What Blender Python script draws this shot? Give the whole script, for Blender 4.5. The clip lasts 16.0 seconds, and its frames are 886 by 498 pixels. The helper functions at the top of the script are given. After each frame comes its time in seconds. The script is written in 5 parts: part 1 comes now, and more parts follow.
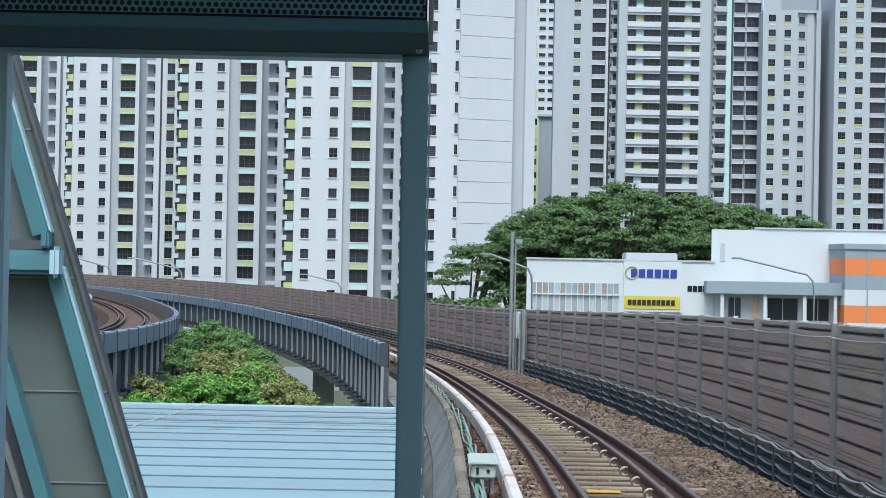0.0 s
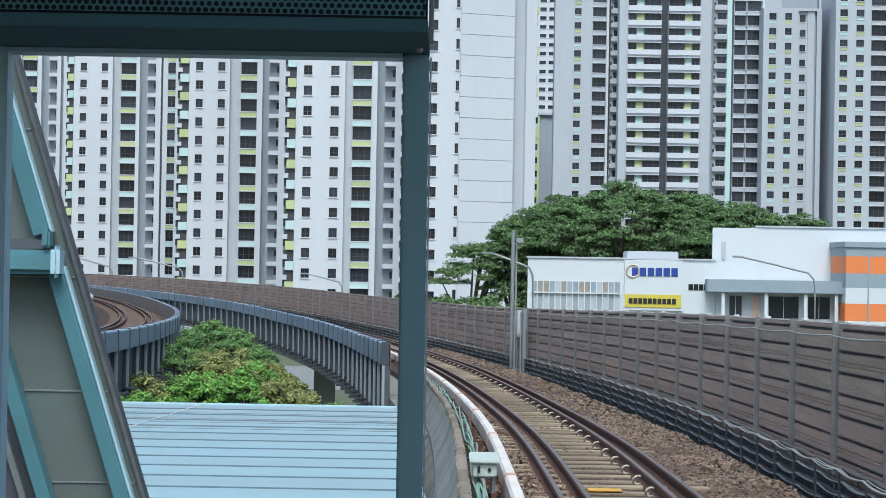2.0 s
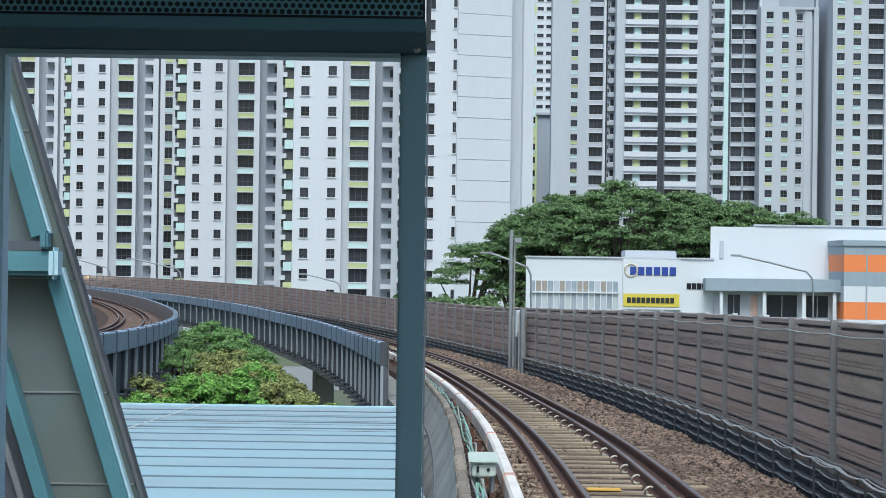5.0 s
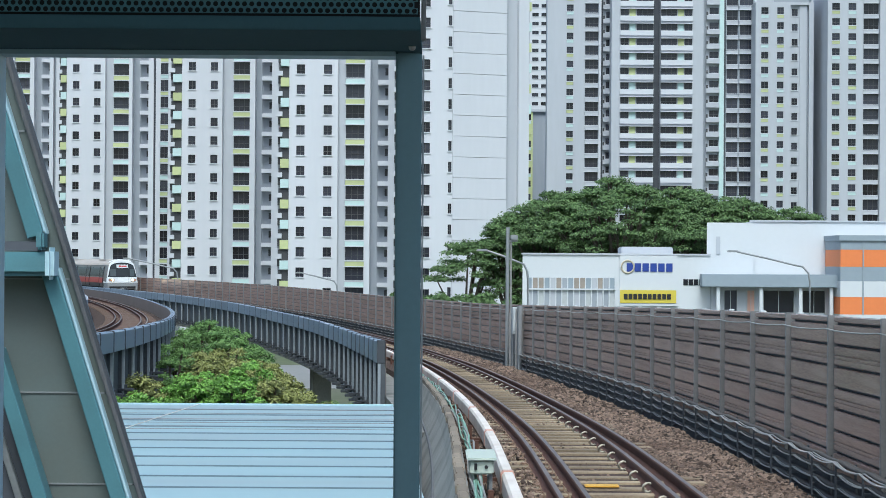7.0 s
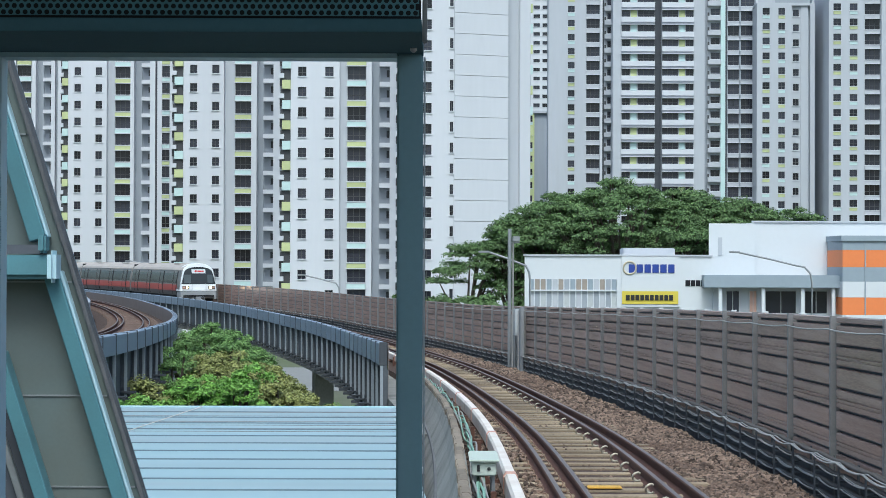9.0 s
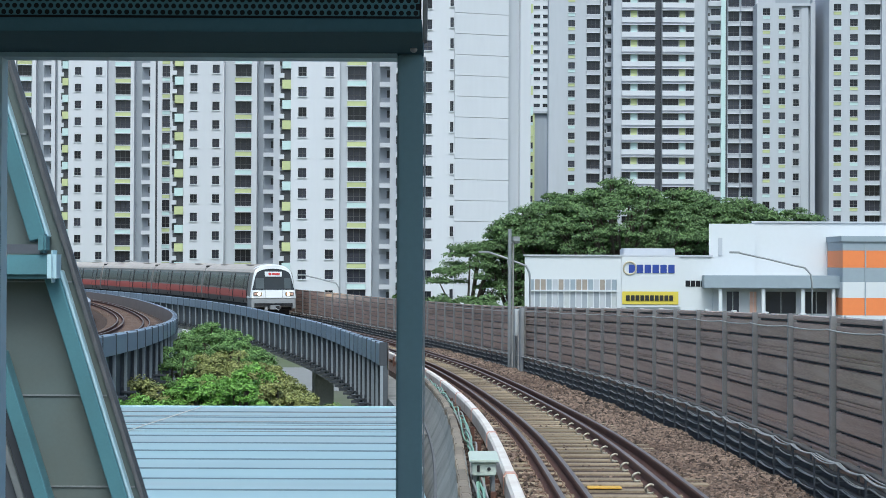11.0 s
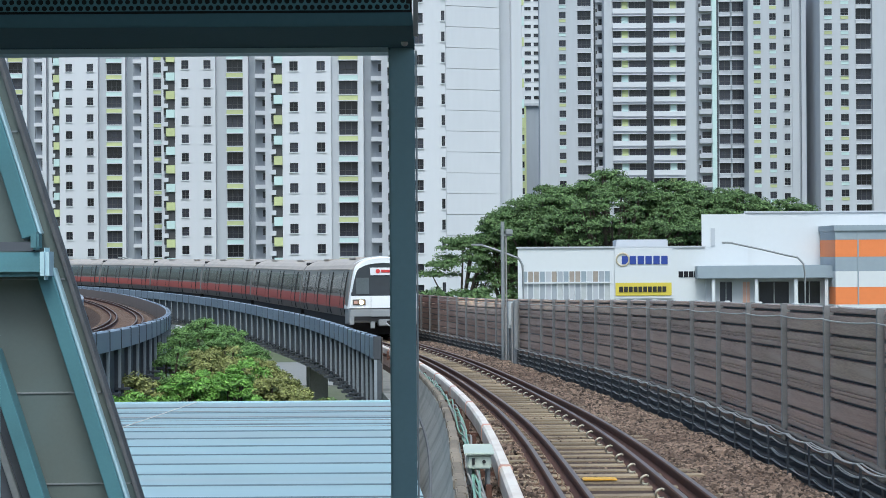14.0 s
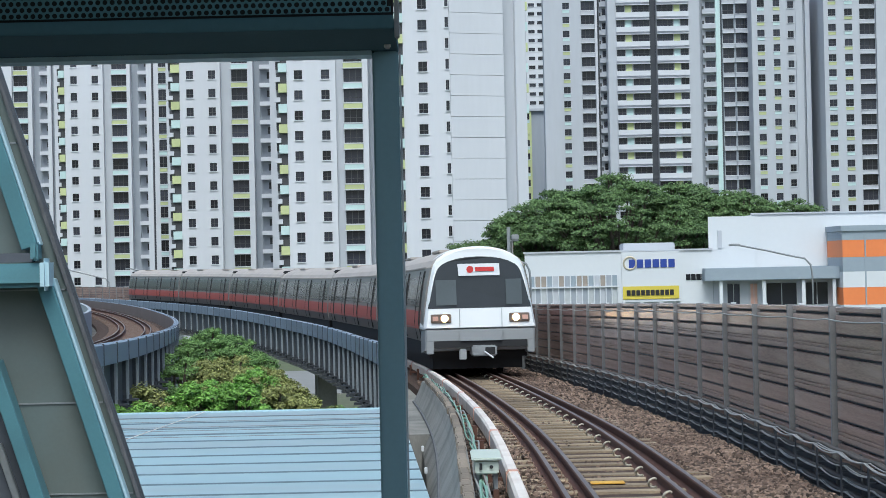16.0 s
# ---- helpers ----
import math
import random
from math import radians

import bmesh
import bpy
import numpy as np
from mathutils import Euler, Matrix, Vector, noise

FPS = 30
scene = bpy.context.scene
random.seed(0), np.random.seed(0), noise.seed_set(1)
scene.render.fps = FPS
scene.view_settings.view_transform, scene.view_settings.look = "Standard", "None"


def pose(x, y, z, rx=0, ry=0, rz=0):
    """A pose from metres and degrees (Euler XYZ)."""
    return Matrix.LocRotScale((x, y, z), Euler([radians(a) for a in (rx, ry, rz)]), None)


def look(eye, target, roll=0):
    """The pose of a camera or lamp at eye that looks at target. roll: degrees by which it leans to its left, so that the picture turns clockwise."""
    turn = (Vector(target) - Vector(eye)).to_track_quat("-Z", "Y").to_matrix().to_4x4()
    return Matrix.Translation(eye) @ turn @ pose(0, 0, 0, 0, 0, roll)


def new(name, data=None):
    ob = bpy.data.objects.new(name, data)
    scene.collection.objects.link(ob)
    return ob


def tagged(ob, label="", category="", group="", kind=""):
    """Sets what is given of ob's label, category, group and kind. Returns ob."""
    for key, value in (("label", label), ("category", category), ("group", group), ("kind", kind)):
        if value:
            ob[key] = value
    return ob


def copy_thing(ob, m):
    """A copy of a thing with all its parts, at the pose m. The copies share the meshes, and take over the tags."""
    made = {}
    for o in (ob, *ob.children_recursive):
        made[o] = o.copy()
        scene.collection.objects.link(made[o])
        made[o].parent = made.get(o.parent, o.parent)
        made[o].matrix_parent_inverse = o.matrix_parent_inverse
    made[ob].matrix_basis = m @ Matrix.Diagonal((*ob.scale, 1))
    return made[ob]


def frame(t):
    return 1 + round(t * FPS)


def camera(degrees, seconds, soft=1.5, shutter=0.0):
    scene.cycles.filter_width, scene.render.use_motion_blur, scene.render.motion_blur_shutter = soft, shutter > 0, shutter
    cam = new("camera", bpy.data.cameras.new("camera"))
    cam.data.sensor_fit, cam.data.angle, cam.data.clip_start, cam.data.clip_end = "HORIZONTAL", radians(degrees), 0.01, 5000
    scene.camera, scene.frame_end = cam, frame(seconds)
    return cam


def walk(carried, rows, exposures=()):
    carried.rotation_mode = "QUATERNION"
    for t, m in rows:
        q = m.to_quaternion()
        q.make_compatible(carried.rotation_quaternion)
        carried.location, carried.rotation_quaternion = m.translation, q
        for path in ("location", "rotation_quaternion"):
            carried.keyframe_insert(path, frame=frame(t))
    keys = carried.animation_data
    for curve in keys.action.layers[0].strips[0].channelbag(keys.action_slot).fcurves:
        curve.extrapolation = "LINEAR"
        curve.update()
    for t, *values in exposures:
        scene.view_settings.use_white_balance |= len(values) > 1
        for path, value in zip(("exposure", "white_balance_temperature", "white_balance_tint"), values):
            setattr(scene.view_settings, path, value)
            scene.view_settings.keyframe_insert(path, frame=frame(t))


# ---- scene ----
cam = camera(26.35, 16.0, soft=0.6)
walk(cam, [
    (0.0, pose(0.000, 0, 2.4000, 90.480, -1.082, -0.036)),
    (0.5, pose(0.000, 0, 2.4000, 90.481, -0.982, -0.030)),
    (1.0, pose(0.000, 0, 2.4000, 90.462, -1.000, -0.008)),
    (1.5, pose(0.000, 0, 2.4000, 90.458, -0.983, -0.008)),
    (2.0, pose(0.000, 0, 2.4000, 90.445, -0.978, -0.008)),
    (2.5, pose(0.000, 0, 2.4000, 90.448, -0.973, -0.005)),
    (3.0, pose(0.000, 0, 2.4000, 90.459, -1.013, 0.006)),
    (3.5, pose(0.000, 0, 2.4000, 90.445, -0.978, -0.008)),
    (4.0, pose(0.000, 0, 2.4000, 90.446, -0.974, -0.032)),
    (6.5, pose(0.000, 0, 2.4000, 90.435, -0.376, -0.094)),
    (7.0, pose(0.000, 0, 2.4000, 90.377, -0.370, -0.167)),
    (7.5, pose(0.000, 0, 2.4000, 90.256, -0.235, -0.276)),
    (8.0, pose(0.000, 0, 2.4000, 90.322, -0.208, -0.216)),
    (8.5, pose(0.000, 0, 2.4000, 90.421, -0.172, -0.126)),
    (9.0, pose(0.000, 0, 2.4000, 90.430, -0.180, -0.107)),
    (11.5, pose(0.000, 0, 2.4000, 90.434, -0.234, -0.105)),
    (12.0, pose(0.000, 0, 2.4000, 90.430, -0.176, -0.097)),
    (12.5, pose(0.000, 0, 2.4000, 90.440, -0.214, -0.086)),
    (13.0, pose(0.000, 0, 2.4000, 90.436, -0.245, -0.086)),
    (13.5, pose(0.000, 0, 2.4000, 90.372, -0.022, -0.140)),
    (14.0, pose(0.000, 0, 2.4000, 90.231, 0.362, -0.316)),
    (14.5, pose(0.027, 0, 2.3934, 90.340, 0.084, -0.195)),
    (15.0, pose(0.033, 0, 2.3926, 90.403, 0.953, -0.145)),
    (15.5, pose(0.034, 0, 2.3930, 90.420, 1.229, -0.105)),
    (16.0, pose(0.035, 0, 2.3920, 90.431, 1.222, -0.090)),
], exposures=[(0.0, 0.27, 5700, -2), (13.0, 0.24, 5700, -2), (16.0, 0.18, 5780, 0)])

# ---- light: bright overcast midday ----
SUN_AZ, SUN_EL = radians(182), radians(58)
world = bpy.data.worlds.new("overcast_sky")
scene.world = world
world.use_nodes = True
wn = world.node_tree.nodes
sky = wn.new("ShaderNodeTexSky")
sky.sky_type = "NISHITA"
sky.sun_disc = False
sky.sun_elevation, sky.sun_rotation = SUN_EL, SUN_AZ
sky.dust_density, sky.air_density, sky.ozone_density = 4.0, 1.0, 1.5
world.node_tree.links.new(sky.outputs[0], wn["Background"].inputs[0])
wn["Background"].inputs[1].default_value = 0.135
sun = new("sun", bpy.data.lights.new("sun", "SUN"))
sun.data.energy, sun.data.angle, sun.data.color = 1.5 * 1.35, radians(25), (1.0, 0.97, 0.93)
sun_from = Vector((math.sin(SUN_AZ) * math.cos(SUN_EL), math.cos(SUN_AZ) * math.cos(SUN_EL), math.sin(SUN_EL)))
sun.matrix_world = look((0, 0, 80), Vector((0, 0, 80)) - sun_from)


# ---- materials ----
def mat(name, color, rough=0.6, metal=0.0, vary=0.12, scale=3.0, bump=0.0, fine=40.0, dirt=None, dirt_scale=0.6,
        dirt_amount=0.5, stretch=(1, 1, 1), rnd=0.0, island=False, glow=None, spec=0.5):
    """Paint, stone or metal: grain and blotches at two scales, optional stains and relief."""
    m = bpy.data.materials.new(name)
    m.use_nodes = True
    nt = m.node_tree
    n, link = nt.nodes, nt.links.new
    b = n["Principled BSDF"]
    b.inputs["Roughness"].default_value, b.inputs["Metallic"].default_value = rough, metal
    b.inputs["Specular IOR Level"].default_value = spec
    co = n.new("ShaderNodeTexCoord")
    mp = n.new("ShaderNodeMapping")
    mp.inputs["Scale"].default_value = stretch
    link(co.outputs["Object"], mp.inputs[0])
    big, small = n.new("ShaderNodeTexNoise"), n.new("ShaderNodeTexNoise")
    for tex, sc in ((big, scale), (small, fine)):
        tex.inputs["Scale"].default_value, tex.inputs["Detail"].default_value = sc, 4
        link(mp.outputs[0], tex.inputs[0])
    add = n.new("ShaderNodeMath")
    add.operation = "ADD"
    link(big.outputs[0], add.inputs[0])
    link(small.outputs[0], add.inputs[1])
    value = n.new("ShaderNodeMapRange")
    value.inputs[1].default_value, value.inputs[2].default_value = 0.6, 1.4
    value.inputs[3].default_value, value.inputs[4].default_value = 1 - vary, 1 + vary
    link(add.outputs[0], value.inputs[0])
    hsv = n.new("ShaderNodeHueSaturation")
    hsv.inputs["Color"].default_value = (*color, 1)
    link(value.outputs[0], hsv.inputs["Value"])
    out = hsv.outputs[0]
    if rnd:
        if island:
            g = n.new("ShaderNodeNewGeometry").outputs["Random Per Island"]
        else:
            g = n.new("ShaderNodeObjectInfo").outputs["Random"]
        r = n.new("ShaderNodeMapRange")
        r.inputs[3].default_value, r.inputs[4].default_value = 1 - rnd, 1 + rnd
        link(g, r.inputs[0])
        h2 = n.new("ShaderNodeHueSaturation")
        link(out, h2.inputs["Color"])
        link(r.outputs[0], h2.inputs["Value"])
        out = h2.outputs[0]
    if dirt:
        d = n.new("ShaderNodeTexNoise")
        d.inputs["Scale"].default_value, d.inputs["Detail"].default_value = dirt_scale, 6
        link(mp.outputs[0], d.inputs[0])
        f = n.new("ShaderNodeMapRange")
        f.inputs[1].default_value, f.inputs[2].default_value = 0.45, 0.75
        f.inputs[4].default_value = dirt_amount
        link(d.outputs[0], f.inputs[0])
        mix = n.new("ShaderNodeMixRGB")
        mix.inputs[2].default_value = (*dirt, 1)
        link(f.outputs[0], mix.inputs[0])
        link(out, mix.inputs[1])
        out = mix.outputs[0]
    link(out, b.inputs["Base Color"])
    if bump:
        bp = n.new("ShaderNodeBump")
        bp.inputs["Strength"].default_value, bp.inputs["Distance"].default_value = bump, 0.02
        link(add.outputs[0], bp.inputs["Height"])
        link(bp.outputs[0], b.inputs["Normal"])
    if glow:
        b.inputs["Emission Color"].default_value, b.inputs["Emission Strength"].default_value = (*glow[0], 1), glow[1]
    return m


TEAL = mat("teal_painted_steel", (0.12, 0.265, 0.305), 0.42, vary=0.07, fine=90, dirt=(0.07, 0.10, 0.11), dirt_scale=4, dirt_amount=0.25)
# frame teal split by light: dark for the shaded beam, bright for the post
TEAL_MATT = mat("shaded_matt_teal_paint", (0.10, 0.185, 0.215), 0.9, vary=0.06, fine=90, spec=0.12)
TEAL_POST = mat("lit_teal_post_paint", (0.26, 0.41, 0.46), 0.5, vary=0.06, fine=90, dirt=(0.14, 0.22, 0.25), dirt_scale=3, dirt_amount=0.3)
TEAL_PALE = mat("pale_blue_steel_and_highlight", (0.52, 0.70, 0.77), 0.45, vary=0.05, fine=90)
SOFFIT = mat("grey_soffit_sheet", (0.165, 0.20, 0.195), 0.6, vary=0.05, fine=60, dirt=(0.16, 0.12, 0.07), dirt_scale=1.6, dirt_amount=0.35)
BOLT = mat("zinc_bolt", (0.5, 0.5, 0.5), 0.35, 0.9)
ROOF_BLUE = mat("light_blue_roof_sheet", (0.33, 0.455, 0.50), 0.4, vary=0.05, scale=0.7, fine=12, dirt=(0.30, 0.31, 0.32), dirt_scale=0.22, dirt_amount=0.7, stretch=(0.12, 2.2, 1))
ROOF_SEAM = mat("dark_roof_seam", (0.15, 0.20, 0.235), 0.6)
CONCRETE = mat("weathered_concrete", (0.25, 0.24, 0.22), 0.85, vary=0.16, scale=0.9, fine=14, bump=0.4, dirt=(0.085, 0.085, 0.08), dirt_scale=0.7, dirt_amount=0.85, stretch=(1.2, 1.2, 0.8))
CONCRETE_DARK = mat("dark_concrete_and_shade", (0.12, 0.12, 0.125), 0.9, vary=0.2, scale=1.2, fine=16, bump=0.4)
COPING = mat("brown_coping_block", (0.22, 0.18, 0.14), 0.85, vary=0.2, scale=4, fine=30, bump=0.5, rnd=0.3)
BALLAST = mat("rusty_ballast_bed", (0.065, 0.04, 0.03), 0.95, vary=0.45, scale=9, fine=45, bump=1.0)
STONE = mat("ballast_stone", (0.165, 0.115, 0.088), 0.9, vary=0.3, scale=10, rnd=0.85, island=True, dirt=(0.075, 0.045, 0.034), dirt_scale=0.4, dirt_amount=0.85)
SLEEPER = mat("weathered_sleeper", (0.35, 0.275, 0.185), 0.9, vary=0.25, scale=3, fine=25, bump=0.5, dirt=(0.10, 0.07, 0.05), dirt_scale=1.4, dirt_amount=0.85, rnd=0.35)
SLEEPER_RUST = mat("rust_stained_sleeper", (0.17, 0.115, 0.09), 0.9, vary=0.25, scale=3, fine=25, bump=0.5)
RING = mat("beige_sign_ring", (0.55, 0.48, 0.36), 0.5)
HOUSING = mat("bronze_lamp_housing", (0.22, 0.17, 0.14), 0.35, 0.5)
RAIL_SIDE = mat("rusty_rail_steel", (0.11, 0.05, 0.034), 0.75, 0.2, vary=0.25, scale=5, fine=60, bump=0.2)
RAIL_TOP = mat("worn_rail_head", (0.23, 0.185, 0.165), 0.45, 0.5, vary=0.15, scale=3)
CLIP = mat("pale_rail_clip", (0.50, 0.45, 0.36), 0.6, 0.2, vary=0.2)
CLIP_RUST = mat("rust_brown_rail_clip", (0.26, 0.17, 0.12), 0.6, 0.2, vary=0.25)
YELLOW_PLATE = mat("yellow_track_plate", (0.62, 0.36, 0.06), 0.6, vary=0.2)
COVER = mat("white_third_rail_cover", (0.80, 0.73, 0.67), 0.5, vary=0.10, dirt=(0.45, 0.33, 0.27), dirt_scale=1.5, dirt_amount=0.6)
COVER_ORANGE = mat("orange_joint_band", (0.64, 0.38, 0.30), 0.5)
BOX_GREEN = mat("pale_green_box", (0.52, 0.57, 0.50), 0.5, vary=0.08)
STEEL_GREY = mat("galvanised_steel", (0.34, 0.35, 0.36), 0.5, 0.5, vary=0.12, scale=4)
CABLE = mat("black_cable_sheath", (0.11, 0.098, 0.09), 0.75, vary=0.2)
CABLE_GREY = mat("grey_cable_sheath", (0.30, 0.29, 0.28), 0.65, vary=0.15)
CABLE_PALE = mat("pale_cable_sheath_and_highlight", (0.34, 0.335, 0.325), 0.5, vary=0.25, scale=0.8)
CABLE_GREEN = mat("green_cable_sheath", (0.25, 0.42, 0.33), 0.5, vary=0.15)
BARRIER = mat("brown_noise_barrier_sheet", (0.46, 0.335, 0.285), 0.21, 0.1, vary=0.3, scale=0.9, fine=8, stretch=(0.6, 0.6, 14), dirt=(0.56, 0.44, 0.385), dirt_scale=0.8, dirt_amount=0.7, rnd=0.12)
BARRIER_TOP = mat("dull_barrier_capping", (0.26, 0.225, 0.21), 0.45, vary=0.1)
BARRIER_POST = mat("grey_barrier_post", (0.24, 0.232, 0.232), 0.5, 0.3, vary=0.12)
PARAPET_BLUE = mat("blue_grey_parapet_panel", (0.235, 0.29, 0.37), 0.5, vary=0.08, scale=1, fine=12, rnd=0.10, dirt=(0.17, 0.19, 0.22), dirt_scale=0.7, dirt_amount=0.5)
PARAPET_RIB = mat("grey_parapet_rib", (0.30, 0.33, 0.36), 0.6, vary=0.15)
# sheet colour kept dark to hold the shadows between the ribs
PARAPET_SHEET = mat("shade_dark_parapet_sheet", (0.08, 0.088, 0.10), 0.7, vary=0.2, scale=1, fine=10)
INNER = mat("brown_inner_lining", (0.20, 0.165, 0.15), 0.6, vary=0.15, scale=0.6, fine=6)
BRACKET = mat("dark_bracket_and_shade", (0.06, 0.065, 0.075), 0.7)
ROAD = mat("pale_concrete_road", (0.24, 0.24, 0.235), 0.85, vary=0.12, scale=0.1, fine=2, dirt=(0.25, 0.25, 0.25), dirt_scale=0.08, dirt_amount=0.5)
GROUND = mat("dull_ground", (0.10, 0.12, 0.06), 0.95, vary=0.3, scale=0.05, fine=0.6, dirt=(0.20, 0.19, 0.18), dirt_scale=0.01, dirt_amount=0.8)
WHITE = mat("white_wall_paint", (0.635, 0.64, 0.68), 0.7, vary=0.035, scale=0.15, fine=1.5, dirt=(0.52, 0.525, 0.555), dirt_scale=0.08, dirt_amount=0.5, stretch=(1, 1, 0.15))
# PALE and GREY are wall colours that double as the tone of shaded set-backs
PALE = mat("pale_grey_wall_and_shade", (0.485, 0.50, 0.54), 0.7, vary=0.05, scale=0.15, fine=1.5, stretch=(1, 1, 0.15))
GREY = mat("grey_wall_and_recess_shade", (0.35, 0.375, 0.42), 0.7, vary=0.06, scale=0.2, fine=1.5, stretch=(1, 1, 0.15))
# very dark wall tone that also puts the shade of deep recesses into colour
DARKWALL = mat("dark_wall_and_recess_shade", (0.09, 0.097, 0.115), 0.7, vary=0.08, scale=0.2)
LIME = mat("lime_spandrel_paint", (0.53, 0.57, 0.29), 0.7, vary=0.06, rnd=0.1)
MINT = mat("mint_spandrel_paint", (0.55, 0.69, 0.68), 0.7, vary=0.06)
GLASS = mat("dark_window_glass", (0.034, 0.036, 0.05), 0.14, vary=0.4, scale=0.6, rnd=0.7)
FRAME = mat("dark_frame_and_opening_shade", (0.06, 0.06, 0.065), 0.5)
FRAME_PALE = mat("pale_window_frame", (0.5, 0.52, 0.53), 0.5)
TRUNK = mat("bark", (0.10, 0.08, 0.06), 0.95, vary=0.3, scale=3, bump=0.6)
LEAF_DARK = mat("dark_green_leaf", (0.11, 0.18, 0.06), 0.6, vary=0.25, scale=0.35, fine=2, rnd=0.45, island=True)
LEAF_MID = mat("mid_green_leaf", (0.15, 0.26, 0.075), 0.6, vary=0.25, scale=0.35, fine=2, rnd=0.45, island=True)
LEAF_LIGHT = mat("fresh_green_leaf", (0.165, 0.32, 0.055), 0.55, vary=0.3, scale=0.4, fine=3, rnd=0.45, island=True)
LEAF_OLIVE = mat("olive_brown_leaf", (0.25, 0.265, 0.085), 0.6, vary=0.3, scale=0.4, fine=3, rnd=0.45, island=True)
SIGN_WHITE = mat("white_sign_face", (0.66, 0.675, 0.70), 0.5, vary=0.02)
SIGN_BLUE = mat("blue_sign_paint", (0.03, 0.06, 0.30), 0.45, vary=0.03)
SIGN_YELLOW = mat("yellow_sign_face", (0.66, 0.53, 0.07), 0.5, vary=0.04)
SIGN_BLACK = mat("black_sign_paint", (0.02, 0.02, 0.02), 0.5)
ORANGE = mat("orange_wall_paint", (0.78, 0.23, 0.07), 0.6, vary=0.04)
BLUEGREY = mat("blue_grey_wall_paint", (0.30, 0.35, 0.40), 0.6, vary=0.05)
TAN = mat("tan_window_blind", (0.33, 0.285, 0.245), 0.5, vary=0.15)
CAR_GREY = mat("brushed_car_body", (0.25, 0.235, 0.225), 0.38, 0.35, vary=0.06, scale=1.5)
CAR_ROOF = mat("dusty_car_roof", (0.47, 0.42, 0.385), 0.6, vary=0.08, scale=0.8, dirt=(0.26, 0.23, 0.21), dirt_scale=0.8, dirt_amount=0.5)
CAR_RED = mat("red_car_band", (0.42, 0.075, 0.06), 0.4, vary=0.05)
CAR_WHITE = mat("white_cab_mask", (0.78, 0.79, 0.80), 0.35, vary=0.02)
CAR_SKIRT = mat("grey_cab_skirt", (0.30, 0.31, 0.32), 0.45, vary=0.05)
CAR_BLACK = mat("black_underframe", (0.018, 0.018, 0.02), 0.7)
CAR_GLASS = mat("car_window_glass", (0.03, 0.033, 0.036), 0.16, vary=0.1)
CAB_PANE = mat("smoky_cab_side_pane", (0.075, 0.088, 0.092), 0.15, vary=0.25, scale=1.2)
LAMP_GLOW = mat("warm_headlamp", (0.9, 0.8, 0.6), 0.3, glow=((1.0, 0.56, 0.20), 17.0))
SIGN_RED = mat("red_sign_paint", (0.6, 0.05, 0.05), 0.5)


# ---- mesh helpers ----
def part(name, bm, material, parent=None, label=""):
    """Links a bmesh, or a mesh, as one object under a thing."""
    if isinstance(bm, bmesh.types.BMesh):
        me = bpy.data.meshes.new(name)
        bm.to_mesh(me)
        bm.free()
        me.materials.append(material)
    else:
        me = bm
    ob = new(name, me)
    if parent is not None:
        ob.parent = parent
    if label:
        ob["label"] = label
    return ob


def thing(name, label, category, group="", kind="", at=None):
    ob = tagged(new(name), label, category, group, kind)
    if at is not None:
        ob.matrix_basis = at
    return ob


def raw(name, verts, faces, material, smooth=False):
    me = bpy.data.meshes.new(name)
    me.from_pydata([tuple(v) for v in verts], [], [tuple(f) for f in faces])
    me.materials.append(material)
    if smooth:
        me.polygons.foreach_set("use_smooth", [True] * len(me.polygons))
    me.update()
    return me


def box(bm, x0, x1, y0, y1, z0, z1, m=None, bevel=0.0):
    """Adds a box between two corners, moved by m, with optional bevelled edges."""
    r = bmesh.ops.create_cube(bm, size=1.0)
    vs = r["verts"]
    for v in vs:
        v.co = Vector((x0 + (v.co.x + 0.5) * (x1 - x0), y0 + (v.co.y + 0.5) * (y1 - y0), z0 + (v.co.z + 0.5) * (z1 - z0)))
    if m is not None:
        bmesh.ops.transform(bm, matrix=m, verts=vs)
    if bevel:
        es = list({e for v in vs for e in v.link_edges})
        bmesh.ops.bevel(bm, geom=es, offset=bevel, segments=2, affect="EDGES")
    return bm


def boxes(*dims, bevel=0.0, m=None):
    bm = bmesh.new()
    for d in dims:
        box(bm, *d, bevel=bevel, m=m)
    return bm


def rod(bm, a, b, r, seg=8, r2=None):
    a, b = Vector(a), Vector(b)
    d = b - a
    m = Matrix.Translation((a + b) / 2) @ d.to_track_quat("Z", "Y").to_matrix().to_4x4()
    bmesh.ops.create_cone(bm, cap_ends=True, segments=seg, radius1=r, radius2=r if r2 is None else r2, depth=d.length, matrix=m)
    return bm


def tube(points, r, seg=6):
    """Verts and faces of a round tube along points."""
    vs, fs = [], []
    n = len(points)
    for i, p in enumerate(points):
        p = Vector(p)
        d = (Vector(points[min(i + 1, n - 1)]) - Vector(points[max(i - 1, 0)])).normalized()
        side = d.cross(Vector((0, 0, 1)))
        side = side.normalized() if side.length > 1e-4 else Vector((1, 0, 0))
        up = side.cross(d)
        for k in range(seg):
            a = 2 * math.pi * k / seg
            vs.append(p + side * (r * math.cos(a)) + up * (r * math.sin(a)))
        if i:
            for k in range(seg):
                q = (i - 1) * seg
                fs.append((q + k, q + (k + 1) % seg, q + seg + (k + 1) % seg, q + seg + k))
    return vs, fs


def join(lists):
    vs, fs = [], []
    for v, f in lists:
        o = len(vs)
        vs.extend(v)
        fs.extend(tuple(i + o for i in q) for q in f)
    return vs, fs


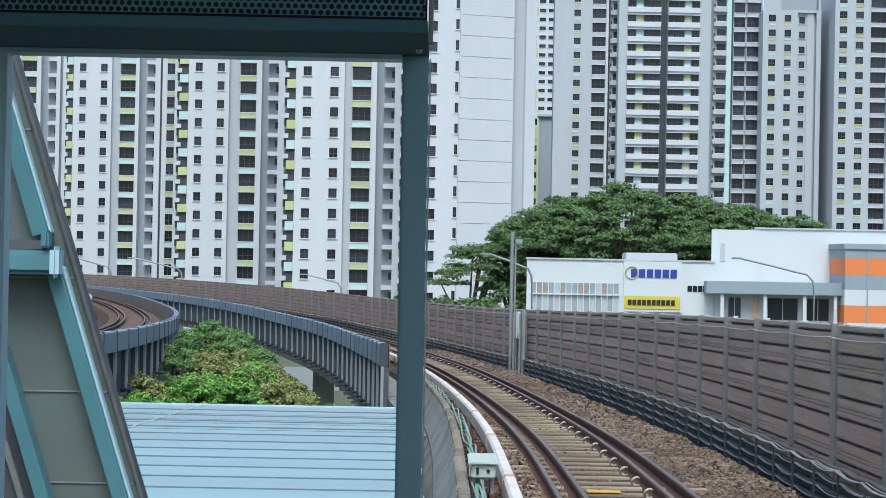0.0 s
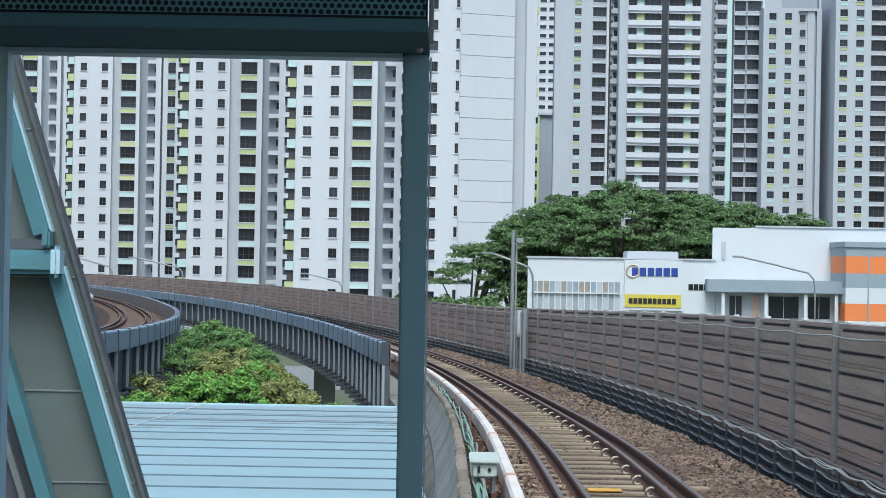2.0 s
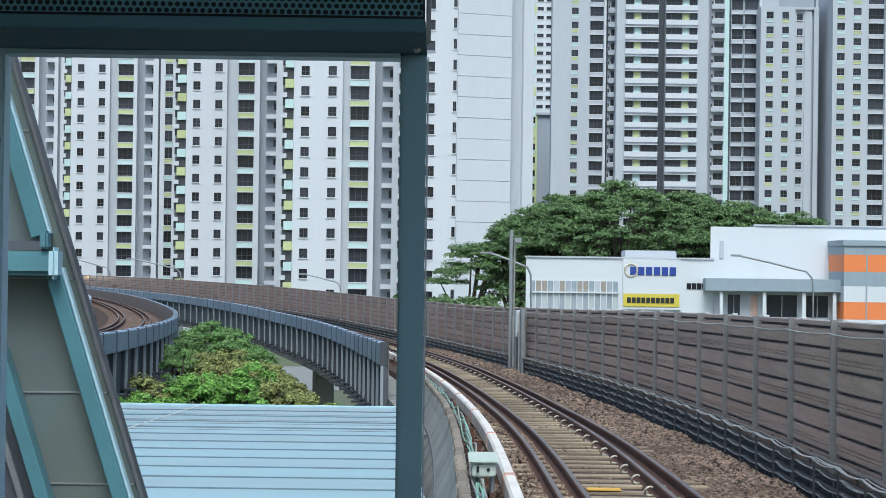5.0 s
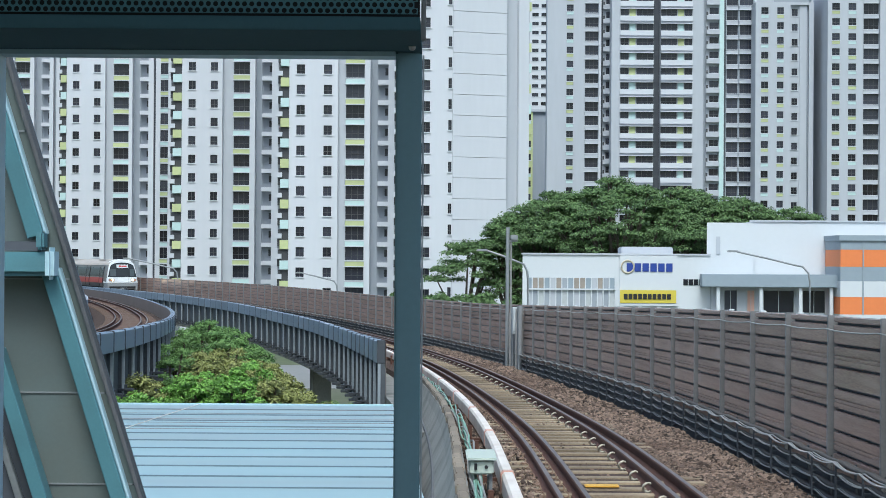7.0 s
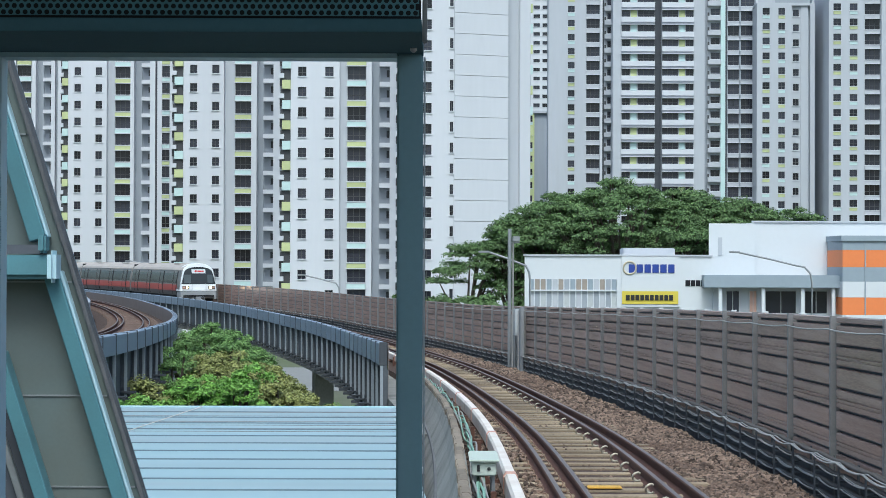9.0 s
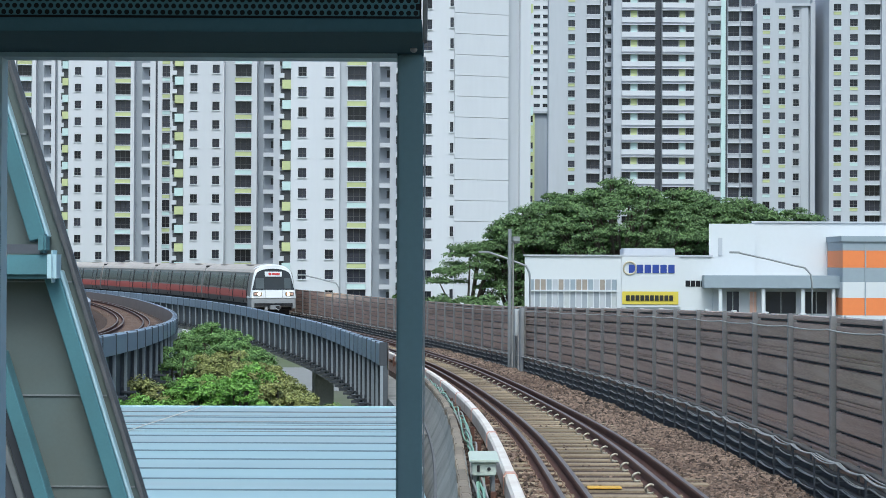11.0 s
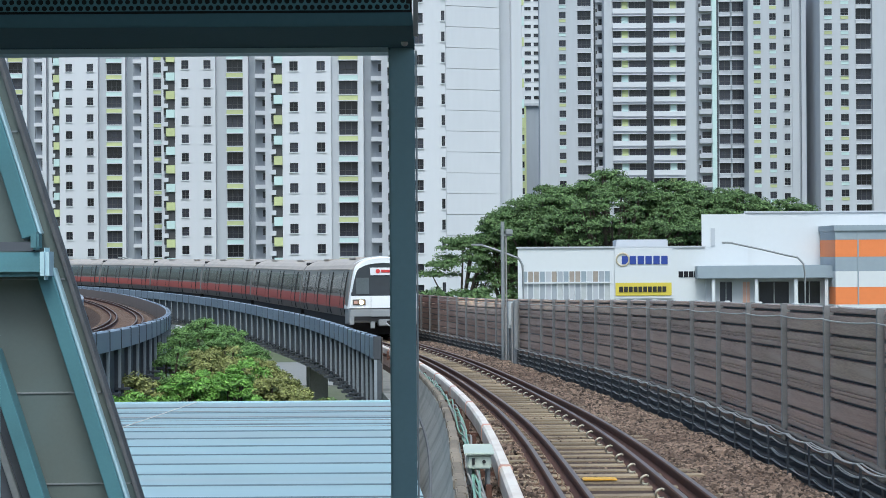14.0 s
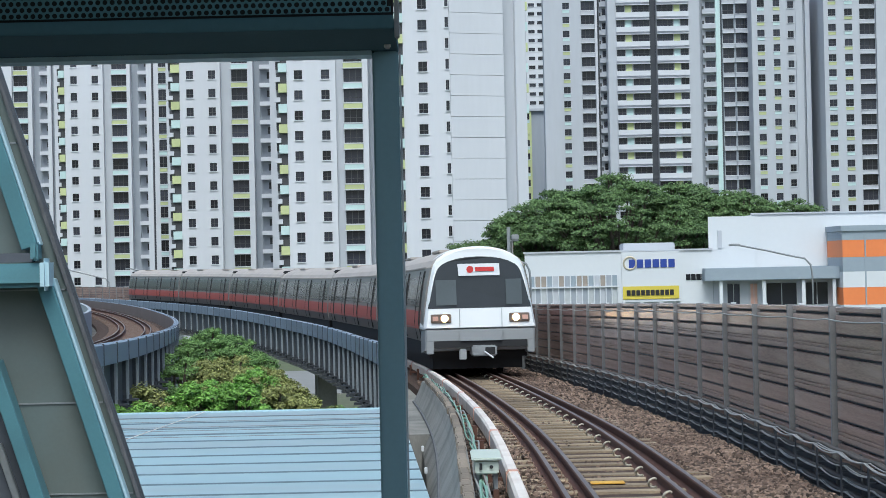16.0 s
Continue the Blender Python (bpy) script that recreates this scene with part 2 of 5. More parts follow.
# ---- the railway alignment: straight out of the station, then a left-hand curve ----
R, CX, CY = 425.0, 2.05, 24.0
GRADE_Y = [-30, 15, 21.5, 33, 47, 53, 75, 107, 162, 198, 600]
GRADE_Z = [0.05, 0.05, -0.02, -0.35, -0.72, -0.78, -1.15, -1.42, -1.36, -1.29, -1.29]


def level(s):
    """Rail height at s metres along the line from the start of the curve, smoothed over 8 m."""
    return float(sum(np.interp(24 + s + o, GRADE_Y, GRADE_Z) for o in (-8, -4, 0, 4, 8)) / 5)


def line(s, off=0.0, z=0.0):
    """Place at s metres along the line, off metres to its right, z above its rails."""
    if s < 0:
        return Vector((CX + off, CY + s, level(s) + z))
    a = s / R
    return Vector((CX + (R + off) * math.cos(a) - R, CY + (R + off) * math.sin(a), level(s) + z))


def heading(s):
    return max(s, 0) / R


def on_line(s, off=0.0, z=0.0):
    """Pose at that place, y along the line, x to the right."""
    return Matrix.Translation(line(s, off, z)) @ Matrix.Rotation(heading(s), 4, "Z")


def sweep(profile, s0, s1, step=2.0, lift=0.0):
    """Verts and faces of a closed profile of (off, z) carried along the line."""
    n = max(2, int((s1 - s0) / step) + 1)
    vs, fs = [], []
    k = len(profile(s0) if callable(profile) else profile)
    for i in range(n):
        s = s0 + (s1 - s0) * i / (n - 1)
        vs.extend(line(s, o, z + lift) for o, z in (profile(s) if callable(profile) else profile))
        if i:
            q = (i - 1) * k
            fs.extend((q + j, q + (j + 1) % k, q + k + (j + 1) % k, q + k + j) for j in range(k))
    fs.append(tuple(range(k)))
    fs.append(tuple(range((n - 1) * k + k - 1, (n - 1) * k - 1, -1)))
    return vs, fs


def rect(o0, o1, z0, z1):
    return [(o0, z0), (o1, z0), (o1, z1), (o0, z1)]


def left_edge(s):
    """Offset of the first viaduct's left edge, which draws in towards the station."""
    return float(np.interp(s, [20, 28, 37, 90], [-2.55, -2.66, -2.74, -2.75]))


def swept(name, profile, s0, s1, material, parent=None, label="", step=2.0, lift=0.0):
    return part(name, raw(name, *sweep(profile, s0, s1, step, lift), material), material, parent, label)


FAR_S = 330.0
SECOND = -11.3      # the second line's offset
LIFT2 = 0.90        # and its height over the first

# ---- setting ----
g = bmesh.new()
bmesh.ops.create_grid(g, x_segments=2, y_segments=2, size=2500)
ground = tagged(part("ground", g, GROUND), "dull green and grey ground far below the viaducts", "ground", kind="structure")
ground.location.z = -9.0

viaduct = thing("viaduct_1", "weathered concrete railway viaduct deck on piers", "viaduct", kind="structure")
swept("deck", lambda s: [(left_edge(s) + 0.03, -1.58), (left_edge(s) + 0.03, -0.42), (3.1, -0.42), (3.1, -0.95), (2.2, -1.5), (1.6, -1.6), (-1.6, -1.6)], 12.0, FAR_S, CONCRETE, viaduct)
swept("deck", [(-1.9, -9), (-1.9, -0.42), (3.1, -0.42), (3.1, -9)], -30, 12.0, CONCRETE, viaduct, step=4)
viaduct_2 = thing("viaduct_2", "second weathered concrete railway viaduct on piers", "viaduct", kind="structure")
swept("deck", [(SECOND - 2.4, -0.75), (SECOND - 2.4, -0.42), (SECOND + 1.78, -0.42), (SECOND + 1.78, -0.7), (SECOND + 1.6, -2.4), (SECOND - 1.6, -2.4)], -10.0, FAR_S, CONCRETE, viaduct_2, lift=LIFT2)
for v, off, lift, s0, wide in ((viaduct, -0.9, -1.58, 80.0, 0.5), (viaduct_2, SECOND, LIFT2 - 2.3, 30.0, 0.9)):
    for i in range(7):
        s = s0 + 36 * i
        p = line(s, off, lift)
        bm = bmesh.new()
        box(bm, -wide, wide, -0.8, 0.8, -9.0 - p.z, 0, bevel=0.08)
        box(bm, -wide - 0.15, wide + 0.15, -0.9, 0.9, -0.35, 0, bevel=0.05)
        q = part("pier", bm, CONCRETE, v)
        q.matrix_basis = on_line(s, off, lift)
# dark strip added for the shade the cable tray throws on the deck
swept("deck_shade_strip", rect(2.2, 2.72, -0.415, -0.40), -30, FAR_S - 50, CONCRETE_DARK, viaduct)
road = tagged(part("road", boxes((-70, 60, 168, 205, -8.99, -8.93)), ROAD), "pale concrete service road below the viaducts", "road", kind="structure")


def build_track(name, label, off, lift, s0, s1, near, guards, wide, wood):
    track = thing(name, label, "railway track", kind="structure")
    swept("ballast", [(off - 1.85, -0.42), (off - 1.84, -0.24), (off - 0.80, -0.20), (off - 0.70, -0.168), (off + 0.70, -0.168), (off + 0.80, -0.20), (off + wide - 0.5, -0.19), (off + wide - 0.1, -0.24), (off + wide, -0.42)], s0, s1, BALLAST, track, lift=lift)
    head = [(-0.075, -0.16), (0.075, -0.16), (0.075, -0.145), (0.012, -0.12), (0.012, -0.045), (0.036, -0.035), (0.036, -0.012), (0.028, 0.0), (-0.028, 0.0), (-0.036, -0.012), (-0.036, -0.035), (-0.012, -0.045), (-0.012, -0.12), (-0.075, -0.145)]
    offs = [(-0.752, "rail"), (0.752, "rail")] + ([(-0.465, "guard_rail"), (0.465, "guard_rail")] if guards else [])
    for o, nm in offs:
        swept(nm, [(off + o + a, b) for a, b in head], s0, s1, RAIL_SIDE, track, lift=lift, step=1.5)
        swept(nm + "_head", [(off + o + a, b) for a, b in ((-0.027, -0.001), (0.027, -0.001), (0.024, 0.003), (-0.024, 0.003))], s0, s1, RAIL_TOP, track, lift=lift, step=1.5)
    bm = bmesh.new()
    box(bm, -1.22, 1.22, -0.125, 0.125, -0.30, -0.145, bevel=0.012)
    plank = bpy.data.meshes.new("sleeper")
    bm.to_mesh(plank)
    bm.free()
    plank.materials.append(wood)
    rs = random.Random(5)
    for i in range(near):
        s = s0 + 6 + 0.72 * i
        q = part("sleeper", plank, SLEEPER, track)
        q.matrix_basis = on_line(s, off + rs.uniform(-0.03, 0.03), lift + rs.uniform(-0.008, 0.006)) @ Matrix.Rotation(rs.uniform(-0.012, 0.012), 4, "Z")
    return track


track = build_track("track_1", "rusty rails with guard rails on weathered sleepers in brown ballast", 0.0, 0.0, -26, FAR_S, 280, True, 2.25, SLEEPER)
track_2 = build_track("track_2", "curved rusty rails in brown ballast between parapets", SECOND, LIFT2, 0, FAR_S, 200, True, 1.78, SLEEPER_RUST)
# rail clips: curled spring steel beside the rails
def clip_mesh():
    pts = []
    for i in range(9):
        a = radians(-130 + 260 * i / 8)
        pts.append((0.042 * math.cos(a), 0.018 * math.sin(2 * a), 0.04 + 0.04 * math.sin(a)))
    return raw("rail_clip", *tube(pts, 0.012, 5), CLIP, True)


clip = clip_mesh()
for i in range(48):
    s = -14 + 1.44 * i
    part("rail_clip", clip, CLIP, track).matrix_basis = on_line(s, 0.355, -0.14) @ Matrix.Rotation(math.pi, 4, "Z") @ Matrix.Diagonal((1.3, 1.3, 1.3, 1))
rusty_clip = clip.copy()
rusty_clip.materials.clear()
rusty_clip.materials.append(CLIP_RUST)
for i in range(60):
    for o in (-0.62, -0.89):
        part("rail_clip", rusty_clip, CLIP_RUST, track, "rust-brown rail clip").matrix_basis = on_line(-13.9 + 0.72 * i, o, -0.14) @ Matrix.Diagonal((0.8, 0.8, 0.8, 1))
plate = part("marker_plate", boxes((-0.2, 0.2, -0.11, 0.11, -0.145, -0.128), bevel=0.01), YELLOW_PLATE, track, "yellow plate on a sleeper")
plate.matrix_basis = on_line(-1.95, -0.12, 0.012)


def stones(s0, s1, o0, o1, count, size, seed, name):
    rs = np.random.RandomState(seed)
    t = (1 + 5 ** 0.5) / 2
    ico = np.array([(-1, t, 0), (1, t, 0), (-1, -t, 0), (1, -t, 0), (0, -1, t), (0, 1, t), (0, -1, -t), (0, 1, -t), (t, 0, -1), (t, 0, 1), (-t, 0, -1), (-t, 0, 1)]) / 1.9
    tri = [(0, 11, 5), (0, 5, 1), (0, 1, 7), (0, 7, 10), (0, 10, 11), (1, 5, 9), (5, 11, 4), (11, 10, 2), (10, 7, 6), (7, 1, 8), (3, 9, 4), (3, 4, 2), (3, 2, 6), (3, 6, 8), (3, 8, 9), (4, 9, 5), (2, 4, 11), (6, 2, 10), (8, 6, 7), (9, 8, 1)]
    vs, fs = [], []
    for i in range(count):
        s, o = rs.uniform(s0, s1), rs.uniform(o0, o1)
        k = size * rs.uniform(0.55, 1.25)
        pts = ico * (1 + rs.uniform(-0.3, 0.3, (12, 1))) * k * rs.uniform(0.6, 1.2, 3)
        c = line(s, o, (-0.165 if abs(o) > 0.7 else -0.18) + 0.3 * k + 0.03 * math.sin(1.7 * s) * math.sin(2.3 * o + 0.4 * s))
        b = len(vs)
        vs.extend((pts + np.array(c)).tolist())
        fs.extend((a + b, d + b, e + b) for a, d, e in tri)
    return part(name, raw(name, vs, fs, STONE), STONE, None)


for args in ((-8, 12, 0.82, 2.18, 13000, 0.029, 1), (12, 60, 0.82, 2.15, 9500, 0.042, 2), (-8, 30, -1.70, -0.82, 6000, 0.03, 3), (-8, 30, -0.42, 0.42, 700, 0.02, 4)):
    tagged(stones(*args, "ballast_stones"), "loose brown and grey ballast stones beside the rails", "gravel", kind="stuff")

# ---- third rail on its brackets ----
third = thing("third_rail", "white covered third rail with orange joint bands on steel brackets", "third rail", kind="structure")
for i in range(46):
    s0 = -26.75 + 3.4 * i
    swept("cover", [(-1.325, -0.10), (-1.325, 0.095), (-1.30, 0.13), (-1.205, 0.13), (-1.185, 0.095), (-1.185, -0.04)], s0, s0 + 3.385, COVER, third, step=1.0)
    if i % 2 == 0 and i < 30:
        swept("joint_band", [(-1.335, -0.10), (-1.335, 0.10), (-1.305, 0.141), (-1.20, 0.141), (-1.175, 0.10), (-1.175, -0.05)], s0 + 3.32, s0 + 3.5, COVER_ORANGE, third, step=0.1)
    if i < 40:
        bm = boxes((-0.03, 0.03, -0.05, 0.05, -0.42, 0.10), (-0.03, 0.2, -0.04, 0.04, -0.16, -0.10), bevel=0.006)
        q = part("bracket", bm, RAIL_SIDE, third)
        q.matrix_basis = on_line(s0 + 1.7, -1.49, 0)
swept("conductor_rail", rect(-1.31, -1.22, -0.20, -0.08), -21, 120, RAIL_SIDE, third)
junction = thing("junction_box", "pale green lineside junction box on a steel stand", "junction box", at=on_line(-3.0, -1.555, 0.08))
part("cabinet", boxes((-0.13, 0.13, -0.45, 0.45, 0.07, 0.22), bevel=0.015), BOX_GREEN, junction)
part("lid", boxes((-0.165, 0.165, -0.5, 0.5, 0.222, 0.25), bevel=0.012), BOX_GREEN, junction, "overhanging pale lid")
for x in (-0.1, 0.1):
    for y in (-0.34, 0.34):
        part("leg", boxes((x - 0.02, x + 0.02, y - 0.02, y + 0.02, -0.48, 0.07)), STEEL_GREY, junction)
part("dial", rod(bmesh.new(), (0.05, -0.449, 0.15), (0.05, -0.465, 0.15), 0.02, 12), CAR_BLACK, junction)
part("latch", boxes((-0.08, -0.05, -0.47, -0.448, 0.12, 0.19)), CAR_BLACK, junction)

# ---- low concrete wall beside the track, with coping blocks and cables ----
wall_w = thing("wall_west", "stained low concrete wall capped with brown blocks", "wall", kind="structure")
for i in range(23):
    swept("wall_panel", [(-2.32, -3.4), (-1.72, -3.4), (-1.72, 0.13), (-1.86, 0.13), (-1.92, -0.05), (-2.26, -0.75)], -22 + 2.0 * i, -20.025 + 2.0 * i, CONCRETE, wall_w, step=1.0)
swept("wall_core", [(-2.27, -3.4), (-1.75, -3.4), (-1.75, 0.1), (-1.83, 0.1), (-1.90, -0.06), (-2.22, -0.75)], -22, 24, CONCRETE_DARK, wall_w, step=1.0)
swept("ledge", [(-2.06, -0.40), (-2.115, -0.40), (-2.105, -0.36), (-2.04, -0.36)], -22, 24, CONCRETE_DARK, wall_w, step=1.0)
block = bpy.data.meshes.new("coping_block")
bm = bmesh.new()
box(bm, -0.052, 0.052, -0.27, 0.27, 0.0, 0.11, bevel=0.015)
bm.to_mesh(block)
bm.free()
block.materials.append(COPING)
rs = random.Random(8)
for i in range(74):
    q = part("coping_block", block, COPING, wall_w)
    q.matrix_basis = on_line(-21.5 + 0.605 * i, -1.80 + rs.uniform(-0.012, 0.012), 0.132) @ Matrix.Rotation(rs.uniform(-0.02, 0.02), 4, "Z")
for i in range(7):
    q = part("wall_stud", boxes((-0.05, 0.0, -0.06, 0.06, -0.05, 0.05), bevel=0.01), SIGN_WHITE, wall_w, "small white stud")
    q.matrix_basis = on_line(-14 + 5.0 * i, -2.24, -0.62)
cables = thing("cable_bundle", "sagging pale green cables along the wall", "cable")
for k in range(7):
    pts = []
    for i in range(150):
        s = -20 + 0.32 * i
        pts.append(line(s, -1.65 + 0.03 * math.sin(k * 2.1 + s * (0.5 + 0.07 * k)) + 0.012 * k, 0.09 + 0.05 * math.sin(k + s * (0.9 + 0.11 * k)) + 0.01 * (k % 3)))
    material = CABLE_GREEN if k % 3 else CABLE_GREY
    part("cable", raw("cable", *tube(pts, 0.014, 5), material, True), material, cables)
for k in range(9):
    a = line(-4.4 + 0.09 * k, -1.72, 0.02)
    pts = [a + Vector((0.06 * math.sin(k + j), 0.05 * math.cos(2 * k + j), -0.05 * j - 0.02)) for j in range(8)]
    part("drop_cable", raw("drop_cable", *tube(pts, 0.012, 5), CABLE, True), CABLE, cables)

# ---- brown noise barrier ----
barrier = thing("noise_barrier", "brown ribbed sheet-steel noise barrier on grey posts", "noise barrier", kind="structure")
BAR, BAY, S_FIRST = 2.72, 2.73, -31.33
BH, N_BAY, NEAR_BAY = 0.2547, 114, 34


def barrier_lift(s):
    """The barrier's foot climbs a little against the rails."""
    return float(np.interp(s, [-2, 4.5, 9, 15, 22, 33, 48, 60], [0.0, 0.035, 0.075, 0.12, 0.125, 0.08, 0.017, 0.0]))


def lifted(profile):
    return lambda s: [(o, z + barrier_lift(s)) for o, z in profile]


bm = bmesh.new()
box(bm, -0.055, 0.055, -0.03, 0.03, 0.0, 1.87, bevel=0.008)
box(bm, -0.085, -0.045, -0.038, 0.038, 0.0, 1.87, bevel=0.006)
post_mesh = bpy.data.meshes.new("barrier_post")
bm.to_mesh(post_mesh)
bm.free()
post_mesh.materials.append(BARRIER_POST)


def plank_lists(s, j):
    """One sheet-steel plank of a bay: flat and grooved ones in turn, a narrow one on top."""
    z0 = -0.005 + j * BH
    z1 = z0 + (BH if j < 7 else 0.10)
    prof = [(BAR + 0.03, z0 + 0.012), (BAR - 0.016, z0 + 0.012), (BAR - 0.03, z0 + 0.026)]
    if j % 2 and j < 7:
        for g in (0.35, 0.52):
            zg = z0 + BH * g
            prof += [(BAR - 0.03, zg - 0.012), (BAR - 0.014, zg - 0.004), (BAR - 0.014, zg + 0.006), (BAR - 0.03, zg + 0.010)]
    prof += [(BAR - 0.03, z1 - 0.03), (BAR - 0.004, z1 - 0.018), (BAR + 0.03, z1 - 0.018)]
    return sweep(lifted(prof), s + 0.042, s + BAY - 0.115, BAY)


rest = []
for i in range(N_BAY):
    s = S_FIRST + BAY * i
    q = part("barrier_post", post_mesh, BARRIER_POST, barrier)
    q.matrix_basis = on_line(s, BAR, barrier_lift(s))
    for j in range(8):
        if i < NEAR_BAY:
            me = raw("plank", *plank_lists(s, j), BARRIER)
            me.transform(Matrix.Translation(-line(s)))
            part("plank", me, BARRIER, barrier).location = line(s)
        else:
            rest.append(plank_lists(s, j))
far_planks = part("far_planks", raw("far_planks", *join(rest), BARRIER), BARRIER, barrier)
far_planks["kind"] = "stuff"
for i in range(10, 26):
    s = S_FIRST + BAY * i - 0.6
    part("post_cap", boxes((-0.04, 0.04, -0.05, 0.05, 0.0, 0.022), bevel=0.006), SIGN_WHITE, barrier, "small white reflector").matrix_basis = on_line(s, BAR, 1.862 + barrier_lift(s))
# near-black backing and plinth: shade of joints and cable tray put in colour
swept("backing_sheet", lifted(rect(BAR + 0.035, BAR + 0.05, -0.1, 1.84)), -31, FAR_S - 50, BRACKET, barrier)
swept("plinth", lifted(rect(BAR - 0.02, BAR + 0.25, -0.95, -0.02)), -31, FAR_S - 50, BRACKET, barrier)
pts = []
for i in range(34 * 10):
    s = S_FIRST + BAY * i / 10
    f = (i % 10) / 10
    pts.append(line(s, BAR - 0.115, 1.71 + barrier_lift(s) - 0.09 * f * (1 - f)))
part("barrier_cable", raw("barrier_cable", *tube(pts, 0.0105, 5), CABLE_PALE, True), CABLE_PALE, barrier, "sagging grey cable tied along the barrier top")

# cable tiers hung below the barrier
tiers = thing("cable_tray", "tiers of sagging black and grey cables with pale highlight strands on hangers below the barrier", "cable tray", kind="structure")
TIER = 0.148
for j in range(4):
    zt = 0.20 - TIER * j
    # thin pale strands draw the top-lit edges of each tier
    for shade, n in ((CABLE, 3), (CABLE_PALE, 5 if j == 0 else 3)):
        lists = []
        for k in range(n):
            rs = random.Random(10 * j + k + n)
            am = [rs.uniform(0.6, 1.5) for q in range(140)]
            ph, w = rs.uniform(0, 6), rs.uniform(-0.02, 0.02)
            pts = []
            for i in range(1300):
                s = S_FIRST + 0.1365 * i
                f = (i % 10) / 10
                sag = am[i // 10] * (0.13 if shade is CABLE_PALE else 0.07) * f * (1 - f)
                pts.append(line(s, BAR - 0.12 - 0.032 * k - (0.05 if shade is CABLE_PALE else 0) + w - 0.006 * math.sin(ph + s * 2.1), zt + barrier_lift(s) + (0.012 * k if shade is CABLE else 0.026) - sag))
            lists.append(tube(pts, 0.026 if shade is CABLE else 0.009, 5))
        o = part("cable_tier", raw("cable_tier", *join(lists), shade, True), shade, tiers)
        o["kind"] = "stuff"
bm = bmesh.new()
for j in range(4):
    box(bm, -0.26, -0.02, -0.022, 0.022, 0.155 - TIER * j, 0.172 - TIER * j)
box(bm, -0.05, -0.025, -0.03, 0.03, -0.35, 0.2)
box(bm, -0.275, -0.258, -0.02, 0.02, -0.32, 0.2)
hanger = bpy.data.meshes.new("hanger")
bm.to_mesh(hanger)
bm.free()
hanger.materials.append(BRACKET)
for i in range(128):
    s = S_FIRST + BAY * i / 2
    part("hanger", hanger, BRACKET, tiers).matrix_basis = on_line(s, BAR, barrier_lift(s))

# lineside mast and cabinets beside the barrier
mast = thing("signal_mast", "grey steel lineside mast with a small box", "mast", at=on_line(41.2, 2.38, -0.42))
part("pole", rod(bmesh.new(), (0, 0, 0), (0, 0, 5.0), 0.065, 12), STEEL_GREY, mast)
part("arm", boxes((0.0, 0.34, -0.04, 0.04, 4.5, 4.56), bevel=0.01), STEEL_GREY, mast)
part("mast_box", boxes((0.1, 0.34, -0.12, 0.12, 4.56, 4.74), bevel=0.02), STEEL_GREY, mast)
part("conduit", rod(bmesh.new(), (0.12, 0, 0), (0.12, 0, 4.5), 0.03, 8), CABLE_GREY, mast)
part("base_plate", boxes((-0.15, 0.15, -0.15, 0.15, 0, 0.04)), STEEL_GREY, mast)
for s, o, low, h, w, material, lab in ((40.3, 2.47, 0.0, 2.15, 0.07, STEEL_GREY, "tall grey lineside cabinet by the barrier"), (39.7, 2.44, 1.35, 2.25, 0.10, FRAME_PALE, "white lineside box on legs by the barrier"), (38.8, 2.47, 0.0, 2.3, 0.06, STEEL_GREY, "narrow grey lineside cabinet by the barrier")):
    c = thing("lineside_cabinet", lab, "cabinet", at=on_line(s, o, -0.42))
    part("cabinet_body", boxes((-w, w, -0.2, 0.2, low, h), bevel=0.02), material, c)
    part("cabinet_door", boxes((-w + 0.02, w - 0.02, -0.225, -0.202, low + 0.1, h - 0.1), bevel=0.01), material, c)
    for x in (-w - 0.05, w + 0.05):
        part("conduit", rod(bmesh.new(), (x, 0, 0), (x, 0, h - 0.1), 0.025, 8), CABLE_GREY, c)
    if low:
        for x in (-w + 0.03, w - 0.03):
            part("leg", rod(bmesh.new(), (x, 0, 0), (x, 0, low), 0.02, 8), STEEL_GREY, c)


